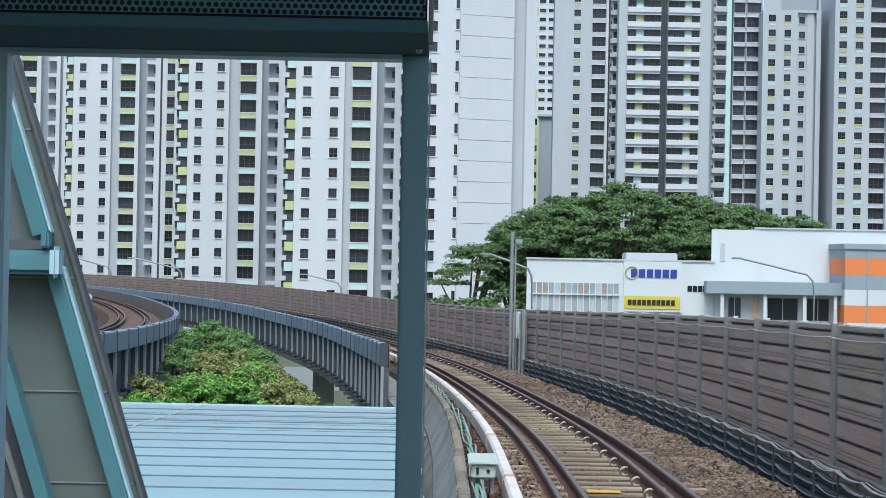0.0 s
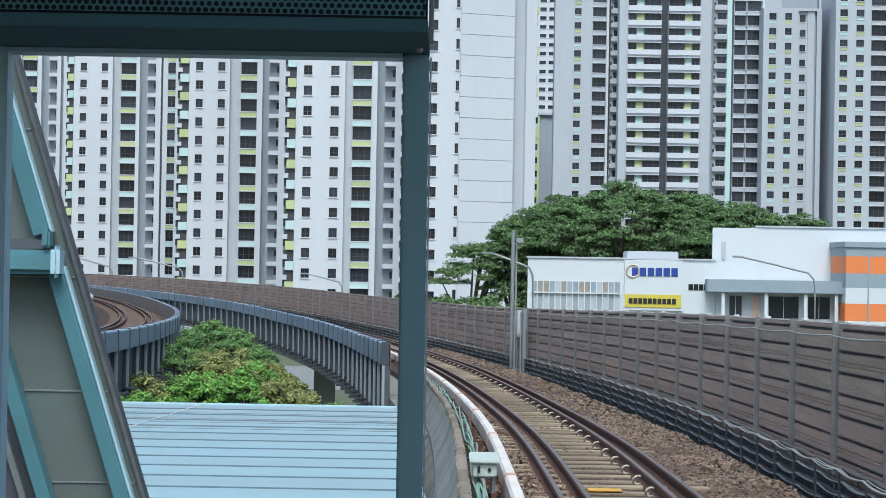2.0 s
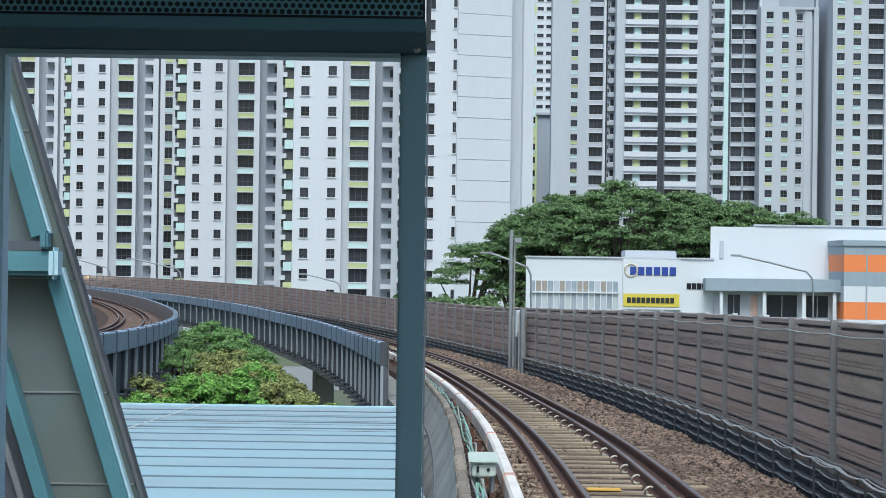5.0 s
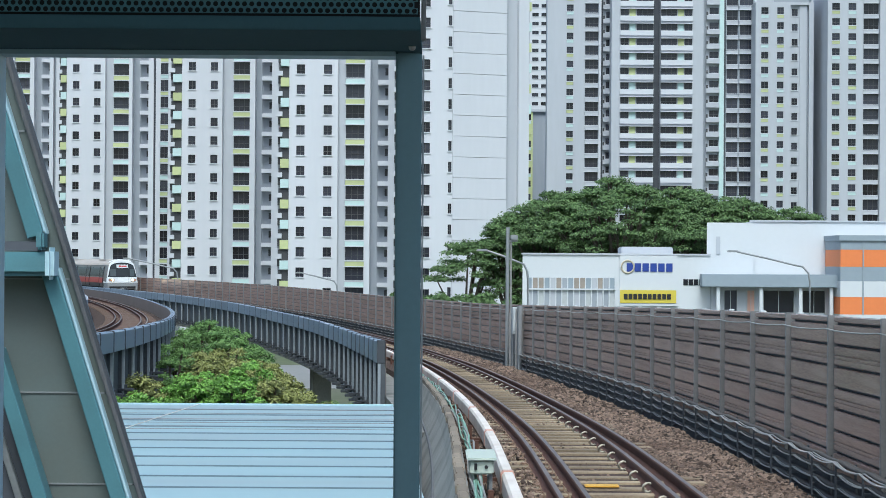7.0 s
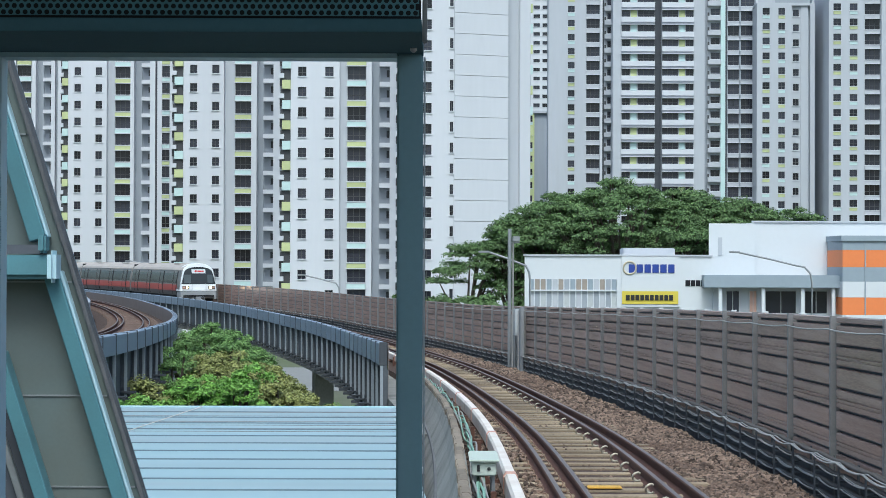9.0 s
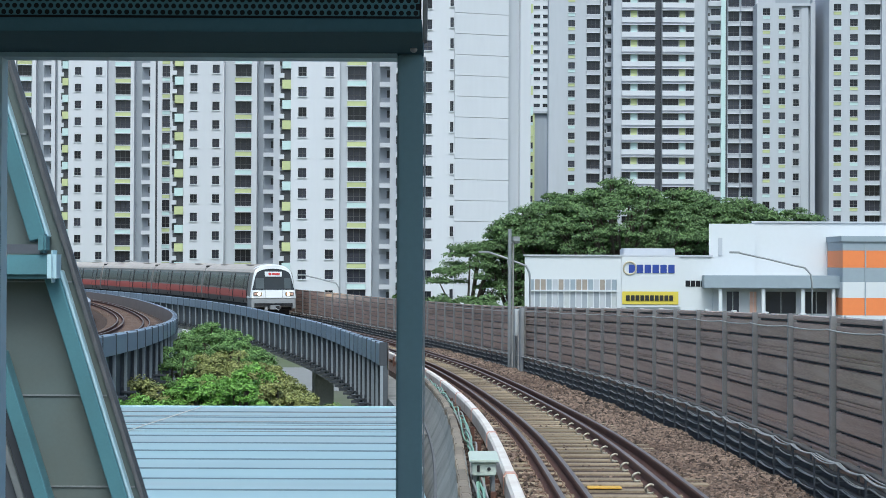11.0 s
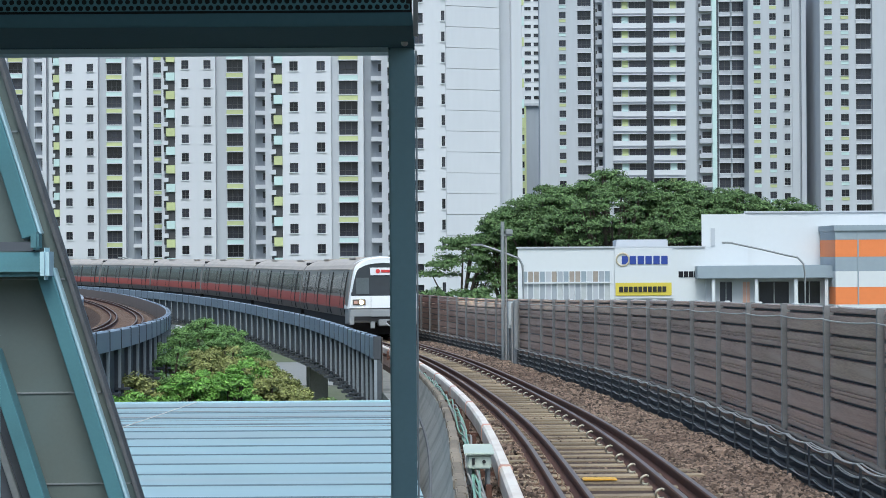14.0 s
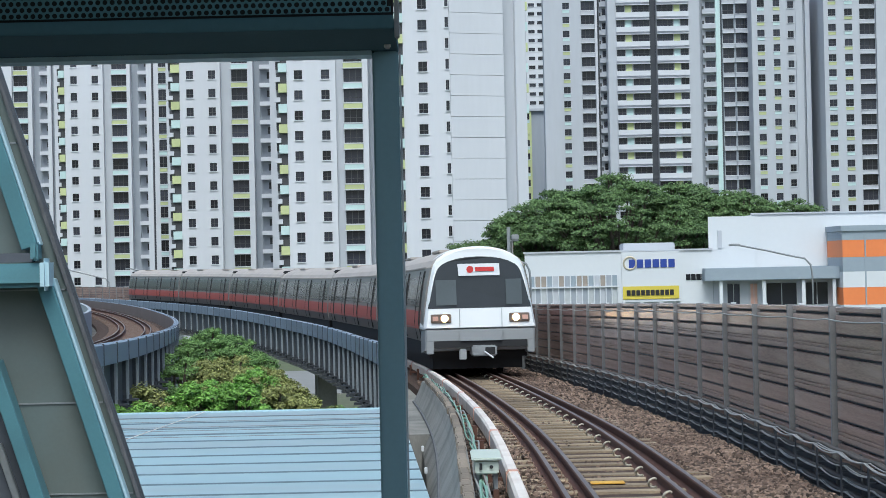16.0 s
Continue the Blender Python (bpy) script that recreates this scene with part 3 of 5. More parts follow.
# ---- blue steel parapets with ribs and foot brackets ----
def parapet(name, label, off, out, s0, s1, pitch, lift, top, band=0.50, deep=1.66, rise=lambda s: 0.0):
    """off: its line; out: -1 or 1, the side of the ribs. top: height over the rails."""
    t = thing(name, label, "parapet", kind="structure")
    n = int((s1 - s0) / pitch)
    at = off if callable(off) else (lambda s: off)
    def shared(name, material, *dims):
        bm = boxes(*[(min(out * d[0], out * d[1]), max(out * d[0], out * d[1])) + d[2:] for d in dims], bevel=0.006)
        me = bpy.data.meshes.new(name)
        bm.to_mesh(me)
        bm.free()
        me.materials.append(material)
        return me

    rib = shared("rib", PARAPET_RIB, (0.11, 0.185, -0.045, 0.045, -deep, -band - 0.005))
    # dark web behind each rib, a shadow line in colour
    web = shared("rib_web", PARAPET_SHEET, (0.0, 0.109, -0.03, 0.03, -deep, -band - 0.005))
    gap = shared("panel_joint", BRACKET, (0.0, 0.205, -0.035, 0.035, -band, 0.012))
    bm = bmesh.new()
    a, b = (0.02, 0.42) if out > 0 else (-0.42, -0.02)
    box(bm, a, b, -0.14, 0.14, -deep - 0.12, -deep - 0.04, bevel=0.008)
    box(bm, a, b, -0.11, 0.11, -deep + 0.10, -deep + 0.16, bevel=0.008)
    box(bm, a * 0.6, b * 0.6, -0.04, 0.04, -deep - 0.08, -deep + 0.26)
    foot = bpy.data.meshes.new("foot_bracket")
    bm.to_mesh(foot)
    bm.free()
    foot.materials.append(BRACKET)
    for i in range(n):
        s = s0 + pitch * i
        m = on_line(s, at(s), lift + top + rise(s))
        part("rib", rib, PARAPET_RIB, t).matrix_basis = m
        part("rib_web", web, PARAPET_SHEET, t).matrix_basis = m
        part("panel_joint", gap, BRACKET, t).matrix_basis = m
        part("foot_bracket", foot, BRACKET, t).matrix_basis = m
        def prof(q):
            o, h = at(q), top + rise(q)
            return [(o + out * 0.02, h - band), (o + out * 0.19, h - band), (o + out * 0.19, h - 0.03), (o + out * 0.15, h), (o - 0.02, h)]
        me = raw("parapet_panel", *sweep(prof, s + 0.045, s + pitch - 0.045, pitch, lift), PARAPET_BLUE)
        me.transform(Matrix.Translation(-line(s)))
        part("parapet_panel", me, PARAPET_BLUE, t).location = line(s)
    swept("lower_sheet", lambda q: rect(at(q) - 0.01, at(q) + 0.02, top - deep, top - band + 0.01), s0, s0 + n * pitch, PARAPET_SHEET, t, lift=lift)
    swept("inner_lining", lambda q: rect(at(q) - out * 0.03 - 0.008, at(q) - out * 0.03 + 0.008, -0.4, top + rise(q) - 0.02), s0, s0 + n * pitch, INNER, t, lift=lift)
    return t


parapet("parapet_1", "blue-grey steel viaduct parapet with ribs and brackets", left_edge, -1, 25.92, 240, 2.73, 0.0, 0.92, 0.60, 2.12, lambda s: float(np.interp(s, [24, 30, 40], [0.14, 0.09, 0.0])))
parapet("parapet_2", "blue-grey steel parapet with ribs on the second viaduct", SECOND + 1.8, 1, 12, 230, 2.61, LIFT2, 0.42)
far_wall = thing("parapet_3", "pale curved parapet on the far side of the second track", "parapet", kind="structure")
swept("parapet_body", rect(SECOND - 2.28, SECOND - 2.1, -0.42, 0.85), 30, 230, GREY, far_wall, lift=LIFT2)
# ---- platform-end frame close to the camera ----
gate = thing("platform_screen_frame", "teal painted steel frame with a perforated sheet above", "frame", kind="structure")
FY = 3.2
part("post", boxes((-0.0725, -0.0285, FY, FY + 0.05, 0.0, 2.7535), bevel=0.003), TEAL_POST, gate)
# pale blue carries the light falling on the left post
part("post", boxes((-0.81, -0.742, FY - 0.002, FY + 0.05, 0.0, 2.7535), bevel=0.004), TEAL_PALE, gate, "pale post with the light on it put in its colour")
part("post_edge", boxes((-0.0275, -0.0245, FY + 0.01, FY + 0.03, 0.0, 2.75)), FRAME_PALE, gate, "pale sealant strip")
NY = 2.9
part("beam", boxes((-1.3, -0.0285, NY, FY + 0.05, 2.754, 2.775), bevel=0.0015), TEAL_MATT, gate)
part("lower_lip", boxes((-1.3, -0.073, FY - 0.012, FY + 0.046, 2.7455, 2.7535)), TEAL_PALE, gate, "pale lower lip")
bm = bmesh.new()
bmesh.ops.create_uvsphere(bm, u_segments=12, v_segments=8, radius=0.006, matrix=Matrix.Translation((-0.044, 3.115, 2.7525)))
part("bolt", bm, BOLT, gate, "domed zinc bolt")
part("side_channel", boxes((-0.0275, -0.020, NY + 0.0, NY + 0.03, 2.74, 3.2), bevel=0.002), STEEL_GREY, gate)
# perforated sheet: staggered round holes 11 mm apart
PX, PZ = 0.0111, 0.0096
vs, fs = [], []
for r in range(14):
    for c in range(110):
        cx = -0.038 - PX * (c + (0.5 if r % 2 else 0.0))
        cz = 2.784 + PZ * r
        b = len(vs)
        for k in range(8):
            a = radians(22.5 + 45 * k)
            vs.append((cx + 0.0040 * math.cos(a), NY + 0.004, cz + 0.0040 * math.sin(a)))
        for sx, sz in ((1, 0.4), (0.4, 1), (-0.4, 1), (-1, 0.4), (-1, -0.4), (-0.4, -1), (0.4, -1), (1, -0.4)):
            vs.append((cx + PX * 0.5 * (1 if sx > 0 else -1) * (1.0 if abs(sx) == 1 else 0.414), NY + 0.004, cz + PZ * 0.5 * (1 if sz > 0 else -1) * (1.0 if abs(sz) == 1 else 0.414)))
        for k in range(8):
            fs.append((b + k, b + 8 + k, b + 8 + (k + 1) % 8, b + (k + 1) % 8))
        for k, (qx, qz) in ((0, (1, 1)), (2, (-1, 1)), (4, (-1, -1)), (6, (1, -1))):
            vs.append((cx + PX * 0.5 * qx, NY + 0.004, cz + PZ * 0.5 * qz))
            fs.append((b + 8 + k, len(vs) - 1, b + 8 + k + 1))
part("perforated_sheet", raw("perforated_sheet", vs, fs, TEAL), TEAL, gate, "perforated teal sheet")
part("backing", boxes((-1.35, -0.03, NY + 0.06, NY + 0.07, 2.776, 3.3)), CAR_BLACK, gate)
part("top_sheet", boxes((-1.3, -0.03, NY + 0.004, NY + 0.05, 2.92, 3.3)), TEAL, gate)

# platform under the camera, its colour darkened to cut bounce light on the beam
platform = tagged(part("platform", boxes((-6.0, 0.35, -25.0, 3.9, -1.2, 1.12)), CONCRETE_DARK), "plain concrete station platform", "platform", kind="structure")
# unseen roof added to hold sky light off the post and beam
canopy_roof = tagged(part("ceiling", boxes((-7.0, 0.9, -25.0, 2.85, 3.9, 4.05)), GREY), "unseen plain grey canopy that shades the frame", "canopy", kind="structure")

# ---- sloping stair cover beyond the frame ----
cover = thing("stair_cover", "sloping stair cover with grey soffit sheets and teal edge beams", "canopy", kind="structure")
SY = 8.2
EDGE_X = -1.864
slope = Vector((0.2766, 0, -0.9610))     # down its edge
LEAN = 0.1217


def slab(name, along0, along1, across0, across1, depth0, depth1, material, label="", bevel=0.004):
    """A bar in the sloping plane: along the edge, across it to the left, and in depth."""
    side = Vector((slope.z, 0, -slope.x))
    bm = bmesh.new()
    box(bm, 0, 1, 0, 1, 0, 1)
    org = Vector((EDGE_X, SY, 3.27))
    for v in bm.verts:
        a = along0 + (along1 - along0) * v.co.x
        c = across0 + (across1 - across0) * v.co.y
        d = depth0 + (depth1 - depth0) * v.co.z
        v.co = org + slope * a + side * c + Vector((0, d + LEAN * a, 0))
    bmesh.ops.recalc_face_normals(bm, faces=bm.faces)
    if bevel:
        bmesh.ops.bevel(bm, geom=list(bm.edges), offset=bevel, segments=1, affect="EDGES")
    return part(name, bm, material, cover, label)


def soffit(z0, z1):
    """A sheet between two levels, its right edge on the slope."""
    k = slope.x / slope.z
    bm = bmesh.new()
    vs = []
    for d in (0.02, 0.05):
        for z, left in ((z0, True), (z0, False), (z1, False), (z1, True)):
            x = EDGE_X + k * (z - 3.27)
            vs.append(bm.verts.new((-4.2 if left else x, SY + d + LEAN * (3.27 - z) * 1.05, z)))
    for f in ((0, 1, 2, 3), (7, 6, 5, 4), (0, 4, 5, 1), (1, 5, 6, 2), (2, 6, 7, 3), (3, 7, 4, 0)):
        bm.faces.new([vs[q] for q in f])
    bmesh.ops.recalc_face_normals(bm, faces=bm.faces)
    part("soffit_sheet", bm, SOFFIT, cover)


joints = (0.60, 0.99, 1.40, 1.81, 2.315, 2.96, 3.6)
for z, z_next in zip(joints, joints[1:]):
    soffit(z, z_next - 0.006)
    ys = SY + LEAN * (3.27 - z) * 1.05
    part("joint_strip", boxes((-4.2, EDGE_X - 0.288 * (z - 3.27) - 0.03, ys + 0.016, ys + 0.019, z - 0.006, z + 0.001)), STEEL_GREY, cover)
slab("roof_sheet", -0.8, 2.6, 0.0, 2.0, 0.062, 0.10, ROOF_SEAM)
slab("edge_trim", -0.8, 2.6, 0.0, 0.018, -0.01, 0.09, CONCRETE_DARK, "dark edge trim")
slab("edge_beam", 0.93, 2.6, 0.06, 0.125, -0.07, 0.018, TEAL)
slab("edge_beam", -0.4, 0.775, 0.068, 0.14, -0.06, 0.018, TEAL)
slab("edge_flange", -0.4, 0.775, 0.055, 0.067, -0.05, 0.016, TEAL_PALE)
slab("edge_flange", 0.93, 2.6, 0.046, 0.059, -0.05, 0.016, TEAL_PALE)
slab("inner_beam", 1.2, 2.6, 0.385, 0.445, -0.10, 0.018, TEAL)
slab("lower_infill", 1.2, 2.6, 0.446, 2.0, -0.01, 0.018, DARKWALL)
for k in range(3):
    slab("infill_bar", 1.55 + 0.32 * k, 2.6, 0.50 + 0.0 * k + 0.14 * k, 0.53 + 0.14 * k, -0.05, -0.012, STEEL_GREY)
bm = boxes((-2.4, -1.665, SY - 0.02, SY + 0.16, 2.325, 2.43), bevel=0.02)
part("cross_arm", bm, TEAL, cover)
# dark slab added for the shade in the recess over the arm
part("recess_panel", boxes((-2.4, -1.735, SY + 0.02, SY + 0.08, 2.435, 2.475)), DARKWALL, cover)
# the cap's pale colour paints the highlight on the arm's round end
part("arm_cap", boxes((-1.695, -1.655, SY - 0.04, SY + 0.1, 2.31, 2.45), bevel=0.018), TEAL_PALE, cover)
part("arm_bracket", boxes((-1.735, -1.70, SY - 0.03, SY + 0.06, 2.44, 2.52), bevel=0.01), TEAL, cover)
for x, z in ((-1.99, 1.72), (-1.86, 1.55), (-1.80, 1.42)):
    part("stanchion", boxes((x - 0.02, x + 0.02, SY + 0.6, SY + 0.64, -4.0, z), bevel=0.004), STEEL_GREY, cover)
part("support_wall", boxes((-3.4, -1.85, SY + 0.7, SY + 0.8, -4.0, 1.6)), DARKWALL, cover)

# ---- light blue standing-seam roof below ----
roof = thing("metal_roof", "light blue standing-seam metal roof", "roof", kind="structure")
RZ = -0.6


def roof_edge(y):
    return -0.16 - 0.049 * (y - 24.2)


def roof_piece(name, y0, y1, z0, z1, material):
    bm = bmesh.new()
    box(bm, 0, 1, y0, y1, z0, z1)
    for v in bm.verts:
        v.co.x = -14.0 if v.co.x < 0.5 else roof_edge(v.co.y)
    return part(name, bm, material, roof)


roof_piece("roof_base", 14.0, 39.3, RZ - 0.25, RZ - 0.02, ROOF_SEAM)
seam = 1.3
for i in range(19):
    y = 14.55 + seam * i
    roof_piece("roof_sheet", y + 0.02, y + seam - 0.03, RZ - 0.018, RZ, ROOF_BLUE)
    roof_piece("seam", y - 0.02, y + 0.01, RZ - 0.01, RZ + 0.018, ROOF_SEAM)
for y in (33.6, 34.2, 34.9, 35.7, 37.0, 37.9):
    roof_piece("rusty_lap", y, y + 0.05, RZ + 0.001, RZ + 0.006, INNER)
part("lightning_strip", rod(bmesh.new(), (-5.6, 32.5, RZ + 0.02), (-4.9, 39.2, RZ + 0.02), 0.009, 6), COVER, roof)
roof_piece("fascia", 39.3, 39.4, RZ - 0.5, RZ + 0.02, TEAL_PALE)
part("building_below", boxes((-13.8, -1.3, 14.2, 39.0, -9.0, RZ - 0.26)), CONCRETE, roof)


# ---- trees ----
def leaves(centres, radii, per, size, seed, flat=0.7, up=0.5):
    """Leaf blades scattered over clumps: verts and faces."""
    rs = np.random.RandomState(seed)
    vs, fs = [], []
    for c, r in zip(centres, radii):
        d = rs.normal(size=(per, 3))
        d /= np.linalg.norm(d, axis=1, keepdims=True)
        d[:, 2] = np.where(d[:, 2] < -0.3, -d[:, 2] * 0.5, d[:, 2])
        p = np.array(c) + d * (r * rs.uniform(0.45, 1.08, (per, 1))) * np.array([1, 1, flat])
        n = d * (1 - up) + np.array([0, 0, up]) + rs.normal(size=(per, 3)) * 0.35
        n /= np.linalg.norm(n, axis=1, keepdims=True)
        a = np.cross(n, rs.normal(size=(per, 3)))
        a /= np.linalg.norm(a, axis=1, keepdims=True)
        b = np.cross(n, a)
        k = size * rs.uniform(0.6, 1.3, (per, 1))
        o = len(vs)
        quad = np.stack([p - a * k, p + b * k * 0.55 + n * k * 0.12, p + a * k, p - b * k * 0.55 + n * k * 0.12], 1).reshape(-1, 3)
        vs.extend(quad.tolist())
        fs.extend((o + 4 * i, o + 4 * i + 1, o + 4 * i + 2, o + 4 * i + 3) for i in range(per))
    return vs, fs


def tree(label, x, y, height, spread, seed, material, clumps=60, per=220, size=0.16, dome=0.8, clump=0.34, stem=0.45, flat=0.7):
    """Tapered trunk with limbs and a crown of leafy clumps; height is over the ground."""
    rs = random.Random(seed)
    t = thing("tree", label, "tree", at=pose(x, y, -9.0))
    base = height * stem
    bm = bmesh.new()
    rod(bm, (0, 0, 0), (0, 0, base), 0.035 * height, 10, 0.022 * height)
    cs, rr = [], []
    for i in range(clumps):
        a = rs.uniform(0, 2 * math.pi)
        q = math.sqrt(rs.uniform(0, 1))
        top = (height - base) * (1 - dome * q * q)
        z = base + top * (rs.uniform(0.88, 1.0) if rs.random() < 0.72 else rs.uniform(0.3, 0.8))
        r = spread * clump * rs.uniform(0.55, 1.1)
        cs.append((spread * q * math.cos(a), spread * q * math.sin(a), z - r * 0.5))
        rr.append(r)
    for c in cs[::4]:
        rod(bm, (0, 0, base * 0.9), c, 0.012 * height, 6, 0.004 * height)
    part("trunk", bm, TRUNK, t)
    part("crown", raw("crown", *leaves(cs, rr, per, size, seed, flat), material), material, t)
    return t


for i, (x, y, h, sp, m) in enumerate(((-8.7, 70, 9.2, 1.7, LEAF_MID), (-7.6, 71, 8.8, 1.4, LEAF_MID), (-8.9, 62, 8.7, 1.6, LEAF_MID), (-7.0, 62, 8.7, 1.7, LEAF_OLIVE), (-5.6, 60, 8.1, 1.4, LEAF_OLIVE), (-6.0, 54, 8.6, 1.5, LEAF_OLIVE), (-7.9, 50, 8.4, 1.5, LEAF_OLIVE), (-7.2, 44.5, 8.4, 1.4, LEAF_LIGHT), (-5.9, 47, 8.9, 1.3, LEAF_LIGHT), (-5.0, 46, 8.6, 1.2, LEAF_LIGHT), (-4.2, 50, 8.4, 1.2, LEAF_OLIVE), (-4.6, 57, 7.9, 1.3, LEAF_OLIVE), (-3.4, 50, 7.95, 1.3, LEAF_OLIVE), (-3.4, 55, 7.5, 1.2, LEAF_MID), (-2.5, 48, 7.9, 1.1, LEAF_MID), (-8.3, 45, 8.3, 1.2, LEAF_LIGHT), (-4.6, 66, 6.4, 1.3, LEAF_MID), (-9.4, 80, 9.1, 1.5, LEAF_MID), (-7.9, 78, 8.3, 1.4, LEAF_MID), (-6.4, 70, 7.9, 1.3, LEAF_OLIVE), (-5.2, 52, 8.7, 1.3, LEAF_LIGHT))):
    tree("bushy " + {LEAF_MID: "dark green", LEAF_LIGHT: "fresh green", LEAF_OLIVE: "olive brown"}[m] + " tree between the viaducts", x, y, h, sp, 20 + i, m, clumps=80, per=340, size=0.044, dome=0.35, clump=0.22, stem=0.5)
for i, (x, y, h, sp) in enumerate(((17.0, 178, 19.7, 8.5), (11.0, 180, 18.4, 6.0), (23.5, 181, 18.9, 6.5), (29.0, 183, 18.2, 6.5), (35.0, 186, 17.2, 5.5), (7.0, 180, 16.4, 3.6), (2.6, 180, 13.9, 3.3))):
    tree("broad umbrella-crowned dark green rain tree", x, y, h, sp, 50 + i, LEAF_DARK, clumps=int(44 * sp) if sp > 3.4 else 60, per=230, size=0.125, dome=0.42, clump=1.25 / sp, stem=0.36, flat=0.5)
for i, (x, y, h, sp) in enumerate(((-4, 165, 8.9, 2.4), (0, 168, 9.0, 2.6), (3.6, 160, 9.0, 2.4), (6.5, 164, 8.8, 2.2))):
    tree("low dark green roadside tree behind the barrier", x, y, h, sp, 70 + i, LEAF_DARK, clumps=50, per=120, size=0.2, dome=0.6, clump=0.3, stem=0.4)


# ---- apartment blocks ----
def apartment(name, label, m, cols, z0, floors, pitch, depth, group="apartment blocks"):
    """A facade in vertical strips. Strip: start, end, kind, tone, set-back, then for windows: width, height, sill."""
    b = thing(name, label, "apartment building", group, at=m)
    quads = {}
    strip_no = [0]
    shared = {}

    def quad(tone, p, q, r, s):
        vs, fs = quads.setdefault((strip_no[0], tone), ([], []))
        o = len(vs)
        vs.extend((p, q, r, s))
        fs.append((o, o + 1, o + 2, o + 3))

    def flat(tone, u0, u1, y, a, c):
        quad(tone, (u0, y, a), (u1, y, a), (u1, y, c), (u0, y, c))

    def block(tone, u0, u1, y0, y1, a, c):
        flat(tone, u0, u1, y0, a, c)
        quad(tone, (u0, y0, c), (u1, y0, c), (u1, y1, c), (u0, y1, c))
        quad(tone, (u0, y1, a), (u1, y1, a), (u1, y0, a), (u0, y0, a))
        quad(tone, (u0, y1, a), (u0, y0, a), (u0, y0, c), (u0, y1, c))
        quad(tone, (u1, y0, a), (u1, y1, a), (u1, y1, c), (u1, y0, c))

    def piece(name, tone, u0, u1, y0, y1, a, c):
        """A spandrel, ledge or dark opening sheet as a part of its own."""
        key = (name, tone.name, round(u1 - u0, 2), round(y1 - y0, 2), round(c - a, 2))
        if key not in shared:
            bm = boxes((0, u1 - u0, 0, y1 - y0, 0, c - a))
            me = bpy.data.meshes.new(name)
            bm.to_mesh(me)
            bm.free()
            me.materials.append(tone)
            shared[key] = me
        part(name, shared[key], tone, b).location = (u0, y0, a)

    def hole(tone, u0, u1, y, a, c, w0, w1, h0, h1):
        for r in ((u0, w0, a, c), (w1, u1, a, c), (w0, w1, a, h0), (w0, w1, h1, c)):
            flat(tone, r[0], r[1], y, r[2], r[3])
        quad(tone, (w0, y, h0), (w1, y, h0), (w1, y + 0.3, h0), (w0, y + 0.3, h0))
        quad(tone, (w0, y + 0.3, h1), (w1, y + 0.3, h1), (w1, y, h1), (w0, y, h1))
        quad(tone, (w0, y, h0), (w0, y + 0.3, h0), (w0, y + 0.3, h1), (w0, y, h1))
        quad(tone, (w1, y + 0.3, h0), (w1, y, h0), (w1, y, h1), (w1, y + 0.3, h1))

    meshes = {}

    def window(w, h, u, y, z):
        key = (round(w, 2), round(h, 2))
        if key not in meshes:
            bm = bmesh.new()
            box(bm, -w / 2, w / 2, 0.22, 0.26, 0, h)
            glass = bpy.data.meshes.new("window")
            bm.to_mesh(glass)
            bm.free()
            glass.materials.append(GLASS)
            bm = bmesh.new()
            n = 2 if w < 2.2 else 3
            for i in range(n + 1):
                x = -w / 2 + w * i / n
                box(bm, x - 0.035, x + 0.035, 0.15, 0.215, 0, h)
            box(bm, -w / 2, w / 2, 0.15, 0.215, h - 0.07, h)
            box(bm, -w / 2, w / 2, 0.15, 0.215, h * 0.36, h * 0.36 + 0.06)
            fr = bpy.data.meshes.new("window_frame")
            bm.to_mesh(fr)
            bm.free()
            fr.materials.append(FRAME)
            bm = bmesh.new()
            box(bm, -w / 2 - 0.12, w / 2 + 0.12, -0.14, 0.15, -0.14, -0.01)
            sl = bpy.data.meshes.new("window_sill")
            bm.to_mesh(sl)
            bm.free()
            sl.materials.append(WHITE)
            meshes[key] = (glass, fr, sl)
        glass, fr, sl = meshes[key]
        o = part("window", glass, GLASS, b)
        o.location = (u, y, z)
        part("window_frame", fr, FRAME, o)
        part("window_sill", sl, WHITE, o)

    top = z0 + floors * pitch
    low = -9.0
    rs = random.Random(len(cols) + floors)
    last = None
    for col in cols:
        strip_no[0] += 1
        u0, u1, kind, tone, dy = col[:5]
        if last is not None and abs(last[1] - dy) > 0.01:
            a, c = sorted((last[1], dy))
            quad(last[0] if last[1] < dy else tone, (u0, a, low), (u0, c, low), (u0, c, top), (u0, a, top))
        last = (tone, dy)
        flat(tone, u0, u1, dy, low, z0)
        for k in range(floors):
            a, c = z0 + k * pitch, z0 + (k + 1) * pitch
            if kind == "p":
                if k == 0:
                    flat(tone, u0, u1, dy, z0, top)
            elif kind in ("w", "wy", "b"):
                w, h, sill = col[5:8]
                mid = (u0 + u1) / 2 + (col[8] if len(col) > 8 else 0)
                hole(tone, u0, u1, dy, a, c, mid - w / 2, mid + w / 2, a + sill, a + sill + h)
                window(w, h, mid, dy, a + sill)
                if kind == "wy":
                    piece("spandrel", (LIME, MINT)[(k + int(u0)) % 2], mid - w / 2, mid + w / 2, dy - 0.06, dy, a + sill - 0.72, a + sill - 0.15)
                if kind == "b":
                    spandrel = (LIME, MINT)[(k + int(u0)) % 2] if tone is not GREY else PALE
                    piece("spandrel", spandrel, mid - w / 2 - 0.05, mid + w / 2 + 0.05, dy - 0.2, dy, a + sill - 0.86, a + sill - 0.22)
